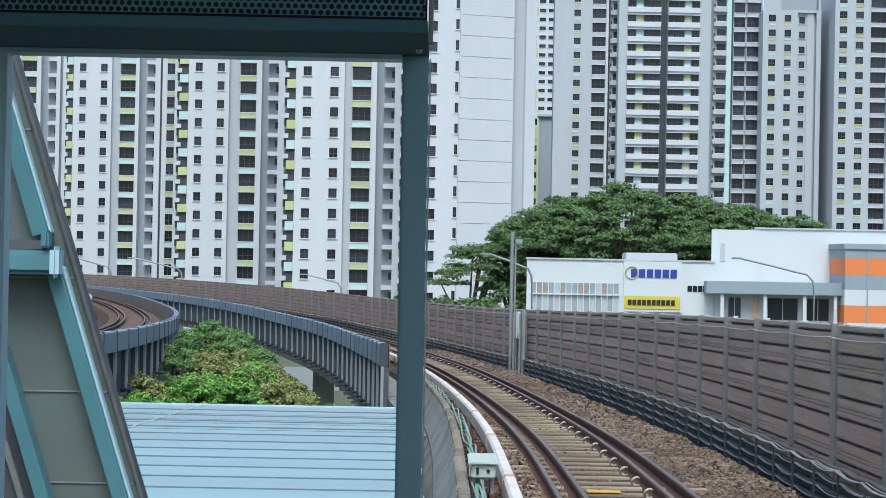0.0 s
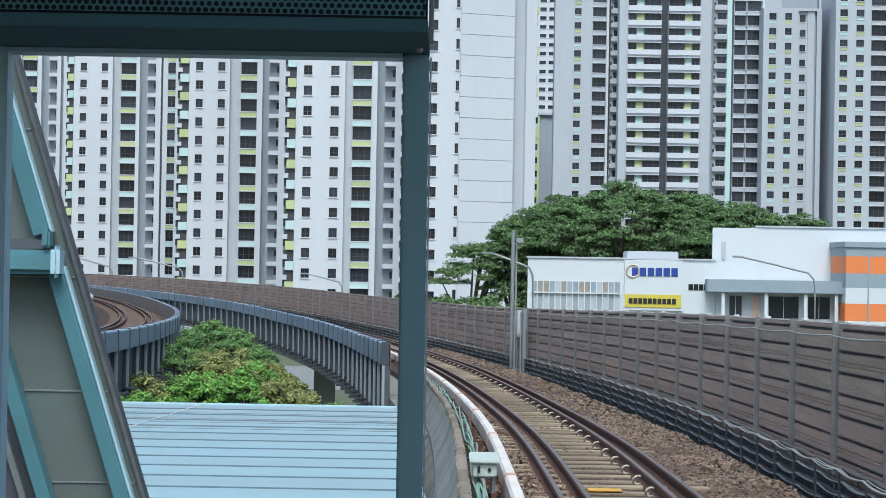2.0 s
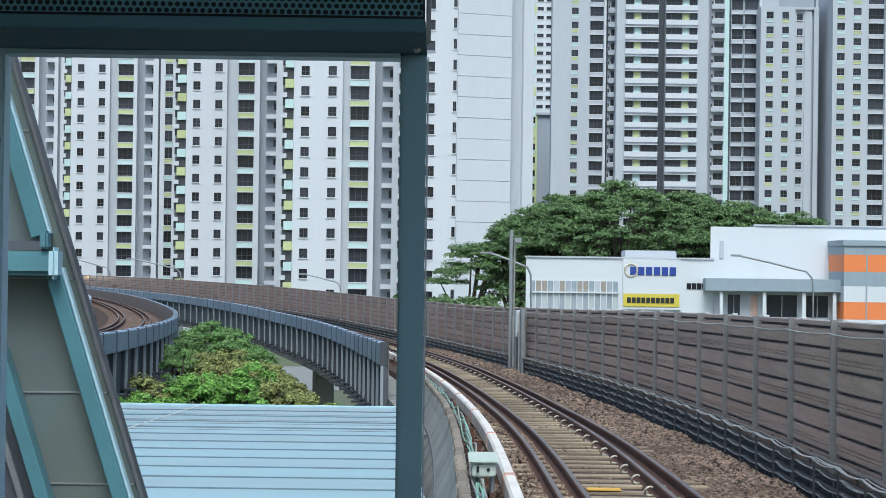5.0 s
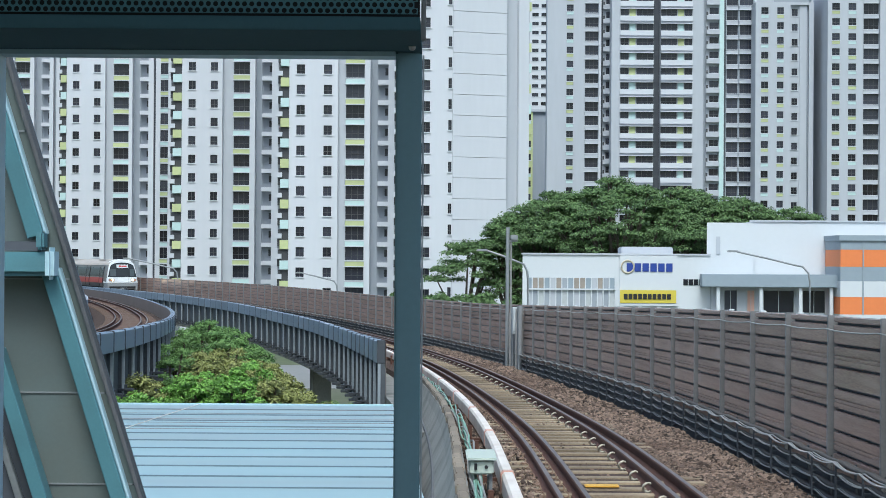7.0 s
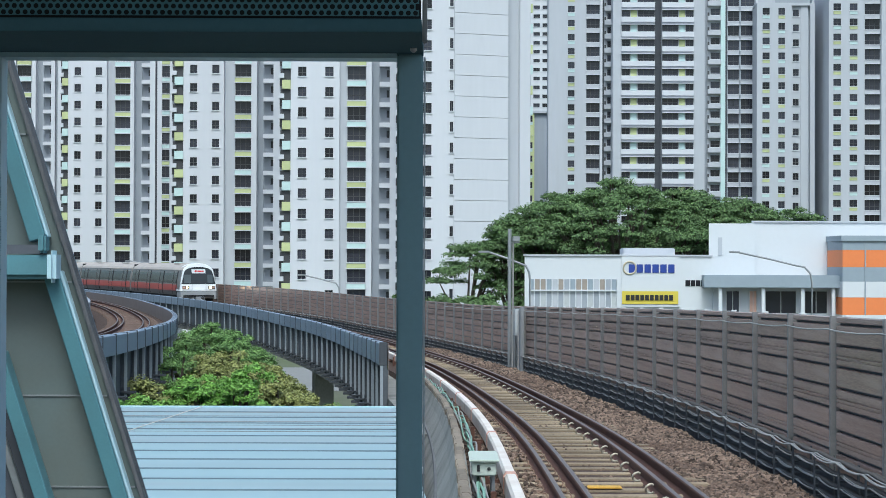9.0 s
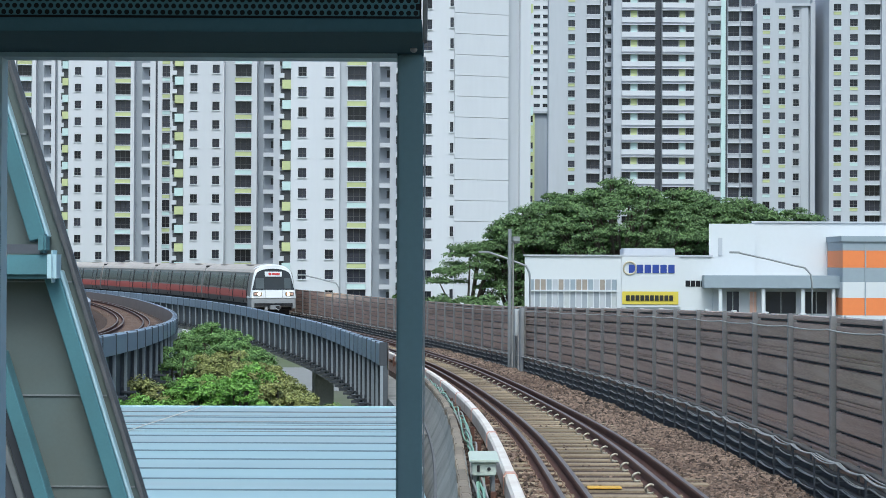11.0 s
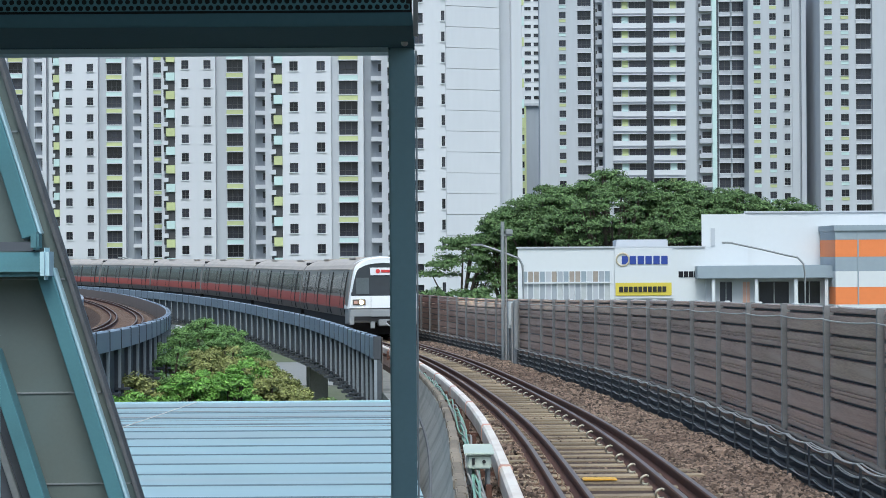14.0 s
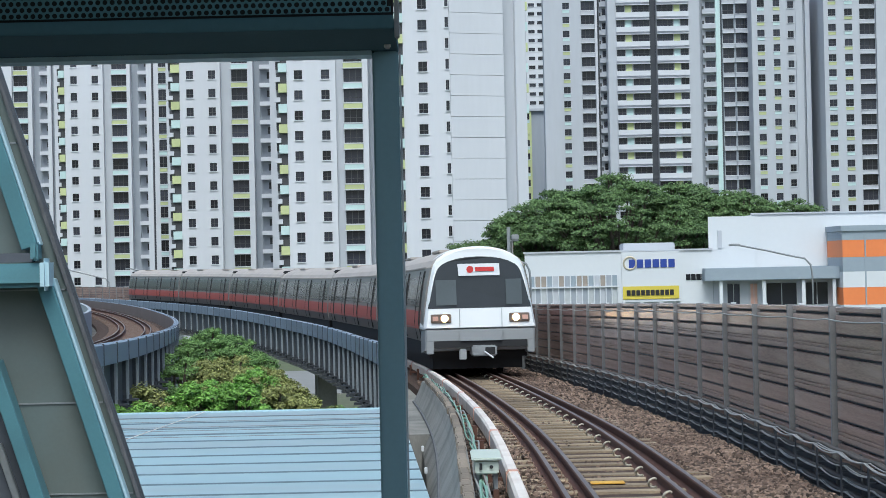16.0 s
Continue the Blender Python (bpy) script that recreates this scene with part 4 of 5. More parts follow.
                    piece("sunshade", WHITE, mid - w / 2 - 0.2, mid + w / 2 + 0.1, dy - 0.3, dy, a + sill + h + 0.03, a + sill + h + 0.15)
            elif kind == "g":
                flat(tone, u0, u1, dy, a, c)
                piece("ledge", WHITE, u0 + 0.05, u1, dy - 1.5, dy - 0.1, a - 0.53, a + 0.1)
                # solid dark sheet in place of the opening's inner shade
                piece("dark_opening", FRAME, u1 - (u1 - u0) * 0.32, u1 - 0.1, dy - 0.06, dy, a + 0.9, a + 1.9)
            elif kind == "gw":
                flat(tone, u0, u1, dy, a, c)
                up = a + col[5]
                piece("ledge", PALE, u0, u1, dy - 0.8, dy, up + 0.05, up + 0.9)
                window((u1 - u0) * 0.66, 1.25, u0 + (u1 - u0) * 0.60, dy - 0.3, up + 1.1)
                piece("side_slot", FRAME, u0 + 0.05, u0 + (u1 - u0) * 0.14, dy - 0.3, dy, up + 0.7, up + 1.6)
            elif kind == "s":
                flat(tone, u0, u1, dy, a, c)
                third = (u1 - u0) / 3
                piece("spandrel", (LIME, MINT)[k % 2], u0 + 0.8 * third, u1, dy - 1.2, dy - 0.1, a - 0.95, a + 0.27)
                # solid dark sheets here too draw the shade inside openings and slots
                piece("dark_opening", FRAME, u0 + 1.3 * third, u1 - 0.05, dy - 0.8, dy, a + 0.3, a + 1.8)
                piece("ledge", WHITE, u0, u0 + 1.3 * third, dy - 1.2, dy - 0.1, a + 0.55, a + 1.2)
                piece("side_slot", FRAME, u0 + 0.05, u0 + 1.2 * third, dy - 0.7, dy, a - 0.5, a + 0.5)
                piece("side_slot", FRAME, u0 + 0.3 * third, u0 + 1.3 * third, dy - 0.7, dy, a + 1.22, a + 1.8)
            elif kind in ("l", "m"):
                flat(tone, u0, u1, dy, a, c)
                flip = kind == "m"

                def f_at(f):
                    return u1 - (u1 - u0) * f if flip else u0 + (u1 - u0) * f
                piece("ledge", WHITE, u0, u1, dy - 0.45, dy, a + 0.05, a + 0.95)
                piece("sunshade", WHITE, u0, u1, dy - 0.7, dy, a + 2.32, a + 2.45)
                e0, e1 = sorted((f_at(0.28), f_at(0.46)))
                piece("spandrel", (LIME, MINT)[k % 2], e0, e1, dy - 0.12, dy, a + 1.0, a + 2.3)
                for f0, f1 in ((0.02, 0.25), (0.50, 0.99)):
                    window((u1 - u0) * (f1 - f0), 1.25, (f_at(f0) + f_at(f1)) / 2, dy - 0.3, a + 1.03)
    for (n, tone), (vs, fs) in quads.items():
        o = part("wall_strip" if n >= 0 else "facade_details", raw("wall_strip", vs, fs, tone), tone, b)
        if n < 0:
            o["kind"] = "stuff"
    u0, u1 = cols[0][0], cols[-1][1]
    part("core", boxes((u0 + 0.02, u1 - 0.02, 2.6, depth, low, top - 0.1)), PALE, b)
    part("roof", boxes((u0, u1, 0.0, depth, top, top + 0.5)), PALE, b)
    for u, col in ((u0, cols[0]), (u1 - 0.1, cols[-1])):
        part("end_wall", boxes((u, u + 0.1, col[4] + 0.01, 2.6, low, top)), col[3], b)
    return b


# the long block steps towards the line wing by wing
PITCH = 2.83
WINGS = "stepped wing of a white apartment block with lime and mint spandrels"
# set-back strips turn PALE and GREY, so recess shade is partly in the colour
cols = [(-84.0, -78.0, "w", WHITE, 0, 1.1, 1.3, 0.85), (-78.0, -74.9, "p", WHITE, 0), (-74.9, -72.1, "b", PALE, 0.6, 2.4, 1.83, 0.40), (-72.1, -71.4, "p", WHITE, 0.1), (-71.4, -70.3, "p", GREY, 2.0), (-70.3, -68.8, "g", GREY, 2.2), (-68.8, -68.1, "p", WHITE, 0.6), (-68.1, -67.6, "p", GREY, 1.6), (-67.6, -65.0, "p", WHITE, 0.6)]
apartment("apartment_building", WINGS, Matrix.Translation((0, 334, 0)), cols, 34.9 - PITCH * 15, 20, PITCH, 30)
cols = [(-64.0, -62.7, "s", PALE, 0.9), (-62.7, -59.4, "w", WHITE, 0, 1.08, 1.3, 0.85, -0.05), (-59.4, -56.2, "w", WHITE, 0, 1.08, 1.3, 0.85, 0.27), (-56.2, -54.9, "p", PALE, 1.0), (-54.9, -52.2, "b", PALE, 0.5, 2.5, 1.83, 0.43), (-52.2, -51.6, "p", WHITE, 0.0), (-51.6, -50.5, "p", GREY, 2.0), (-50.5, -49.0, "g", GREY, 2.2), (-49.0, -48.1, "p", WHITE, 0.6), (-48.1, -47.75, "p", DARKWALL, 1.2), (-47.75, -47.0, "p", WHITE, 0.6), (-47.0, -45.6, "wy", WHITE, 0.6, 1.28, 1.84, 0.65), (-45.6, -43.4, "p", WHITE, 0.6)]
apartment("apartment_building", WINGS, Matrix.Translation((0, 319, 0)), cols, 33.1 - PITCH * 14, 20, PITCH, 30)
cols = [(-41.0, -39.2, "s", PALE, 0.9), (-39.2, -36.0, "w", WHITE, 0, 1.08, 1.3, 0.85, -0.04), (-36.0, -33.0, "w", WHITE, 0, 1.08, 1.3, 0.85, 0.24), (-33.0, -31.4, "p", PALE, 1.0), (-31.4, -28.8, "b", PALE, 0.5, 2.42, 1.83, 0.40), (-28.8, -28.0, "p", WHITE, 0.0), (-28.0, -27.1, "p", GREY, 2.0), (-27.1, -25.5, "g", GREY, 2.2), (-25.5, -22.8, "p", WHITE, 0.6)]
apartment("apartment_building", WINGS, Matrix.Translation((0, 289, 0)), cols, 30.47 - PITCH * 13, 20, PITCH, 30)
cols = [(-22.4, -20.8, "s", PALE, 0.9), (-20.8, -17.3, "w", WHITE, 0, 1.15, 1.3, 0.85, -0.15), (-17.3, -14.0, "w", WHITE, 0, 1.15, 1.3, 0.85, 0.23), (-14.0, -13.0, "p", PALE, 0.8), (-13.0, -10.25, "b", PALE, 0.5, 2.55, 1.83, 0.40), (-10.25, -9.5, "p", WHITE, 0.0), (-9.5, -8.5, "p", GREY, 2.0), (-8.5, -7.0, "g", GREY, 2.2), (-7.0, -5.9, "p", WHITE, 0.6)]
apartment("apartment_building", WINGS, Matrix.Translation((0, 263.5, 0)), cols, 27.58 - PITCH * 12, 19, PITCH, 30)
cols = [(-6.0, -4.4, "s", PALE, 0.9), (-4.4, -0.2, "w", WHITE, 0, 1.2, 1.35, 0.85, 0.56), (-0.2, 1.2, "p", WHITE, 0.0), (1.2, 1.9, "w", WHITE, 0, 0.45, 1.35, 1.15, 0.02)]
apartment("apartment_building", "end wing of a white apartment block beside its gable", Matrix.Translation((0, 256, 0)), cols, 27.55 - PITCH * 12, 18, PITCH, 12)
# its blank gable, jointed floor by floor
ga = Matrix.Translation((1.92, 256, 0)) @ Matrix.Rotation(radians(21), 4, "Z")
gable = thing("apartment_gable", "blank white gable wall with floor joints", "apartment building", at=ga)
for k in range(20):
    part("gable_panel", boxes((0.02, 7.92, -0.06, 0.5, -8.87 + PITCH * k, -8.87 + PITCH * (k + 1) - 0.05), bevel=0.01), WHITE, gable)
    if k > 9:
        part("spandrel", boxes((11.41, 11.75, 0.35, 1.6, -8.3 + PITCH * k, -7.1 + PITCH * k)), (LIME, MINT)[k % 2], gable)
part("gable_core", boxes((0.05, 7.9, 0.52, 3.0, -9, 48)), PALE, gable)
# PALE instead of WHITE paints the return's shaded side
part("gable_return", boxes((7.93, 9.85, 0.9, 8.0, -9, 48)), PALE, gable, "recessed return with its shade in the pale grey colour")
part("gable_edge", boxes((9.86, 11.4, 0.3, 8.0, -9, 48)), WHITE, gable)

P2 = 2.815
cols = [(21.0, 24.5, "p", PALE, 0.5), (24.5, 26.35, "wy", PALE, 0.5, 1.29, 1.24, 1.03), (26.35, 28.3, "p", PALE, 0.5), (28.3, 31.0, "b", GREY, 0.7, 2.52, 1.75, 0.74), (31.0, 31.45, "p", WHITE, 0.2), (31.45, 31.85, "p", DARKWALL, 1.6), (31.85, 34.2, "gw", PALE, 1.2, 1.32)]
apartment("apartment_building", "pale apartment tower with a column of dark balcony windows", Matrix.Translation((0, 366, 0)), cols, 50.11 - 2.726 * 21, 24, 2.726, 5)
# its DARKWALL columns are recess shade laid in as colour
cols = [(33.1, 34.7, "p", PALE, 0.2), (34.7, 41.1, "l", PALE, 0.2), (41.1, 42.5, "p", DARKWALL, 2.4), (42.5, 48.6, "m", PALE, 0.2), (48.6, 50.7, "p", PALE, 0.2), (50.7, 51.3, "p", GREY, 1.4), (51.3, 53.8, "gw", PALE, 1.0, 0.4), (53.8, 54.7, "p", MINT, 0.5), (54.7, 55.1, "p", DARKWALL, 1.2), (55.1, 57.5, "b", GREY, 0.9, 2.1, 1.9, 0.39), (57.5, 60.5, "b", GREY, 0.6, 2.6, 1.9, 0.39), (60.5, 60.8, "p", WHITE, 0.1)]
apartment("apartment_building", "tall pale apartment tower with banded windows", Matrix.Translation((0, 362, 0)), cols, 48.67 - P2 * 20, 24, P2, 14)
cols = [(59.9, 62.9, "wy", PALE, 0, 1.35, 1.3, 1.05, 0.25), (62.9, 65.8, "wy", PALE, 0, 1.25, 1.3, 1.05, 0.25), (65.8, 66.5, "p", PALE, 0), (66.5, 68.3, "w", PALE, 0.6, 1.1, 1.3, 0.8), (68.3, 69.6, "p", PALE, 0.3), (69.6, 70.0, "p", GREY, 0.8), (70.0, 70.9, "p", PALE, 0.0)]
apartment("apartment_building", "pale apartment tower with lime window panels", Matrix.Translation((0, 357.5, 0)), cols, 48.55 - P2 * 20, 21, P2, 14)
cols = [(72.4, 75.4, "wy", PALE, 0, 1.42, 1.3, 1.05, 0.05), (75.4, 78.9, "wy", PALE, 0, 1.45, 1.3, 1.05, -0.15), (78.9, 79.15, "p", PALE, 0.4), (79.15, 82.2, "b", GREY, 0.8, 2.8, 1.95, 0.42), (82.2, 90.0, "w", PALE, 0, 1.5, 1.3, 1.05)]
apartment("apartment_building", "tall pale apartment tower with dark balcony windows", Matrix.Translation((0, 352, 0)), cols, 48.68 - P2 * 20, 24, P2, 14)
apartment("apartment_building", "pale apartment tower standing behind another tower", Matrix.Translation((0, 395, 0)), [(52.0, 57.0, "w", PALE, 0.2, 1.8, 1.3, 1.0), (57.0, 63.0, "b", GREY, 0.4, 3.4, 1.7, 0.8), (63.0, 70.0, "p", PALE, 0.2), (70.0, 77.4, "p", GREY, 0.6)], -0.95 - P2 * 2, 26, P2, 12)
apartment("apartment_building", "distant white apartment tower seen between the blocks", Matrix.Translation((0, 594, 0)), [(28.5, 31.75, "w", WHITE, 0.2, 2.0, 1.1, 1.0, 0.2), (31.75, 35.4, "w", WHITE, 0.2, 2.1, 1.1, 1.0, -0.35)], 47.8, 14, 2.8, 14)
apartment("apartment_building", "distant grey apartment tower with white ribs seen through a gap", Matrix.Translation((0, 560, 0)), [(110.3, 114.0, "w", PALE, 0.4, 2.5, 1.8, 0.5), (114.0, 114.5, "p", WHITE, 0.0), (114.5, 116.2, "b", GREY, 0.6, 1.0, 1.8, 0.5)], 76.86 - 2.8 * 24, 31, 2.8, 14)
apartment("apartment_building", "lower pale apartment block with lime panels", Matrix.Translation((0, 400, 0)), [(18.4, 20.0, "wy", LIME, 0.2, 0.8, 1.3, 1.0), (20.0, 23.6, "p", GREY, 0.6)], -5.2, 14, P2, 12)


# ---- retail building ----
shop = thing("shop_building", "white retail building with glazed strip and grey canopy", "shop")
SH = 140.0


def splayed(*dims):
    """A block whose far left corner draws in."""
    bm = boxes(dims)
    for v in bm.verts:
        if v.co.x < 10 and v.co.y > SH + 5:
            v.co.x += 1.3
    return bm


part("wall", splayed(6.3, 20.2, SH, SH + 22, -9.0, 2.95), SIGN_WHITE, shop)
part("parapet_cap", splayed(6.2, 20.2, SH - 0.1, SH + 22, 2.955, 3.08), PALE, shop)
bm = boxes((20.21, 23.7, SH + 2, SH + 24, -9.0, 5.45))
for v in bm.verts:
    if v.co.x < 22 and v.co.y > SH + 10:
        v.co.x += 3.3
part("upper_wall", bm, SIGN_WHITE, shop)
part("upper_wall", boxes((23.72, 42, SH + 3, SH + 24, -9.0, 5.55)), SIGN_WHITE, shop)
part("vent", boxes((20.9, 21.2, SH + 1.9, SH + 2.0, 3.1, 4.4)), PALE, shop)
part("coping", boxes((23.6, 42, SH + 2.9, SH + 3.2, 5.555, 5.68)), PALE, shop)
for i in range(5):
    part("mullion", boxes((18.2 + 0.38 * i + 0.34, 18.2 + 0.38 * i + 0.38, SH - 0.06, SH - 0.031, 0.75, 1.2)), FRAME_PALE, shop)
part("roof_unit", boxes((13.9, 17.8, SH + 3, SH + 6, 3.0, 3.6), bevel=0.08), PALE, shop)
for i in range(15):
    x = 6.62 + 0.437 * i
    w = part("window", boxes((x, x + 0.36, SH - 0.02, SH + 0.03, -1.6, 0.35)), (PALE, GREY, FRAME_PALE, GREY)[i % 4], shop)
    part("window_frame", boxes((x + 0.362, x + 0.435, SH - 0.16, SH + 0.03, -1.6, 1.3)), SIGN_WHITE, w)
    part("pane", boxes((x, x + 0.36, SH - 0.03, SH + 0.02, 0.47, 1.25)), (BLUEGREY, TAN, TAN, BLUEGREY, PALE, TAN, GREY)[i % 7], w)
part("transom", boxes((6.6, 13.2, SH - 0.2, SH + 0.02, 0.36, 0.46)), SIGN_WHITE, shop)
part("canopy", boxes((19.4, 29.4, SH - 1.5, SH + 3, 0.65, 1.6), bevel=0.05), BLUEGREY, shop, "blue-grey canopy fascia")
part("canopy_wall", boxes((20.2, 29.3, SH - 0.3, SH + 1.9, -9, 0.64)), PALE, shop)
for i, (x0, x1, m) in enumerate(((21.2, 22.1, GLASS), (22.9, 23.4, COVER_ORANGE), (24.1, 26.3, GLASS), (27.0, 28.6, GLASS))):
    w = part("window", boxes((x0, x1, SH - 0.34, SH - 0.31, -1.2, 0.4)), m, shop)
    part("window_frame", boxes((x0 - 0.06, x0 - 0.01, SH - 0.4, SH - 0.3, -1.3, 0.45), (x1 + 0.01, x1 + 0.06, SH - 0.4, SH - 0.3, -1.3, 0.45), ((x0 + x1) / 2 - 0.02, (x0 + x1) / 2 + 0.02, SH - 0.4, SH - 0.345, -1.3, 0.45)), FRAME_PALE, w)
for x in (20.6, 23.75, 26.65, 28.9):
    part("column", boxes((x - 0.12, x + 0.12, SH - 1.3, SH - 1.06, -9, 0.64)), SIGN_WHITE, shop)
part("strip_window", boxes((18.2, 20.1, SH - 0.03, SH + 0.02, 0.75, 1.2)), GLASS, shop)
tower = thing("striped_tower", "orange, white and blue-grey striped stair tower", "building")
for i, (a, c, m) in enumerate(((-9, -1.27, SIGN_WHITE), (-1.265, 0.0, ORANGE), (0.005, 1.15, SIGN_WHITE), (1.155, 2.2, BLUEGREY), (2.205, 3.45, ORANGE), (3.455, 4.1, BLUEGREY), (4.105, 4.5, BLUEGREY))):
    k = 0.12 if i == 6 else 0
    part("stripe", boxes((29.3 - k, 44, SH - 2.5 - k, SH + 2.9, a, c)), m, tower)
part("corner_fin", boxes((30.9, 31.0, SH - 2.56, SH - 2.5, -1.27, 4.1)), BLUEGREY, tower)


def letter_bars(name, label, x0, x1, z, h, n, y, material, face, face_box, extra=None):
    """A sign whose lettering is plain bars of its size and colour."""
    sg = thing(name, label, "sign")
    part("sign_face", boxes(face_box, bevel=0.02), face, sg)
    w = (x1 - x0) / n
    for i in range(n):
        part("bar", boxes((x0 + w * i + 0.05 * w, x0 + w * (i + 0.86), y - 0.06, y - 0.003, z - h / 2, z + h / 2), bevel=0.015), material, sg)
    return sg


s1 = letter_bars("shop_sign", "white shop sign with plain blue bars and a ring", 13.95, 17.45, 2.05, 0.62, 6, SH - 0.2, SIGN_BLUE, SIGN_WHITE, (13.45, 17.75, SH - 0.2, SH - 0.005, -0.8, 2.93))
ring = raw("ring", *tube([(14.05 + 0.46 * math.cos(radians(12 * i)), SH - 0.215, 2.1 + 0.46 * math.sin(radians(12 * i))) for i in range(31)], 0.075, 6), RING, True)
part("ring", ring, RING, s1)
letter_bars("shop_sign", "yellow shop sign with plain black bars", 13.75, 17.3, -0.1, 0.40, 10, SH - 0.26, SIGN_BLACK, SIGN_YELLOW, (13.5, 17.65, SH - 0.26, SH - 0.205, -0.58, 0.38))


def street_lamp(label, x, y, z1, reach, rise, r=0.065):
    l = thing("street_lamp", label, "street lamp", "street lamps", at=pose(x, y, -9))
    h = z1 + 9
    pts = [(0, 0, 0.0), (0, 0, h * 0.5), (0, 0, h - 1.2), (-0.02 * reach, 0, h - 0.6), (-0.1 * reach, 0, h - 0.15), (-0.25 * reach, 0, h), (-0.6 * reach, 0, h + rise * 0.5), (-reach, 0, h + rise)]
    part("pole", raw("pole", *tube(pts, r, 8), STEEL_GREY, True), STEEL_GREY, l)
    part("lantern", boxes((-reach - 0.7, -reach + 0.05, -0.15, 0.15, h + rise - 0.04, h + rise + 0.1), bevel=0.04), STEEL_GREY, l)
    return l


street_lamp("grey street lamp with a long curved arm", 25.6, 130, 2.35, 5.0, 0.85)
street_lamp("grey street lamp beside the shop", 5.75, 120, 2.4, 2.6, 0.7, 0.07)
street_lamp("grey street lamp beyond the barrier", -9.6, 182, 0.6, 3.4, 0.6, 0.07)
street_lamp("grey street lamp beyond the barrier", -29.5, 215, 1.6, 5.5, 0.9, 0.08)
street_lamp("grey street lamp beyond the barrier", -37.5, 215, 1.6, 4.5, 0.9, 0.08)


# ---- train ----
CAR_L, CAR_P = 21.8, 22.2


def shell(w_top, profile, y0, y1):
    vs, fs = [], []
    n = len(profile)
    for y in (y0, y1):
        vs.extend((x, y, z) for x, z in profile)
    fs.extend((i, (i + 1) % n, n + (i + 1) % n, n + i) for i in range(n))
    fs.append(tuple(range(n)))
    fs.append(tuple(range(2 * n - 1, n - 1, -1)))
    return vs, fs


SIDE = [(1.50, 0.95), (1.60, 1.35), (1.58, 1.75), (1.53, 2.2), (1.45, 2.7), (1.36, 3.08)]
ROOF = [(1.36, 3.09), (1.22, 3.30), (0.95, 3.48), (0.5, 3.63), (0.0, 3.68)]


def side_x(z):
    return float(np.interp(z, [p[1] for p in SIDE], [p[0] for p in SIDE]))


def strip(z0, z1, proud, y0, y1, sign):
    """A skin patch that follows the bowed side."""
    zs = [z0 + (z1 - z0) * i / 4 for i in range(5)]
    vs, fs = [], []
    for k, z in enumerate(zs):
        for p in (0.0, proud):
            for y in (y0, y1):
                vs.append((sign * (side_x(z) + p), y, z))
    for k in range(4):
        a, b = 4 * k, 4 * k + 4
        fs += [(a + 2, a + 3, b + 3, b + 2), (a, a + 2, b + 2, b), (a + 1, b + 1, b + 3, a + 3)]
    fs += [(0, 1, 3, 2), (16, 18, 19, 17)]
    return vs, fs


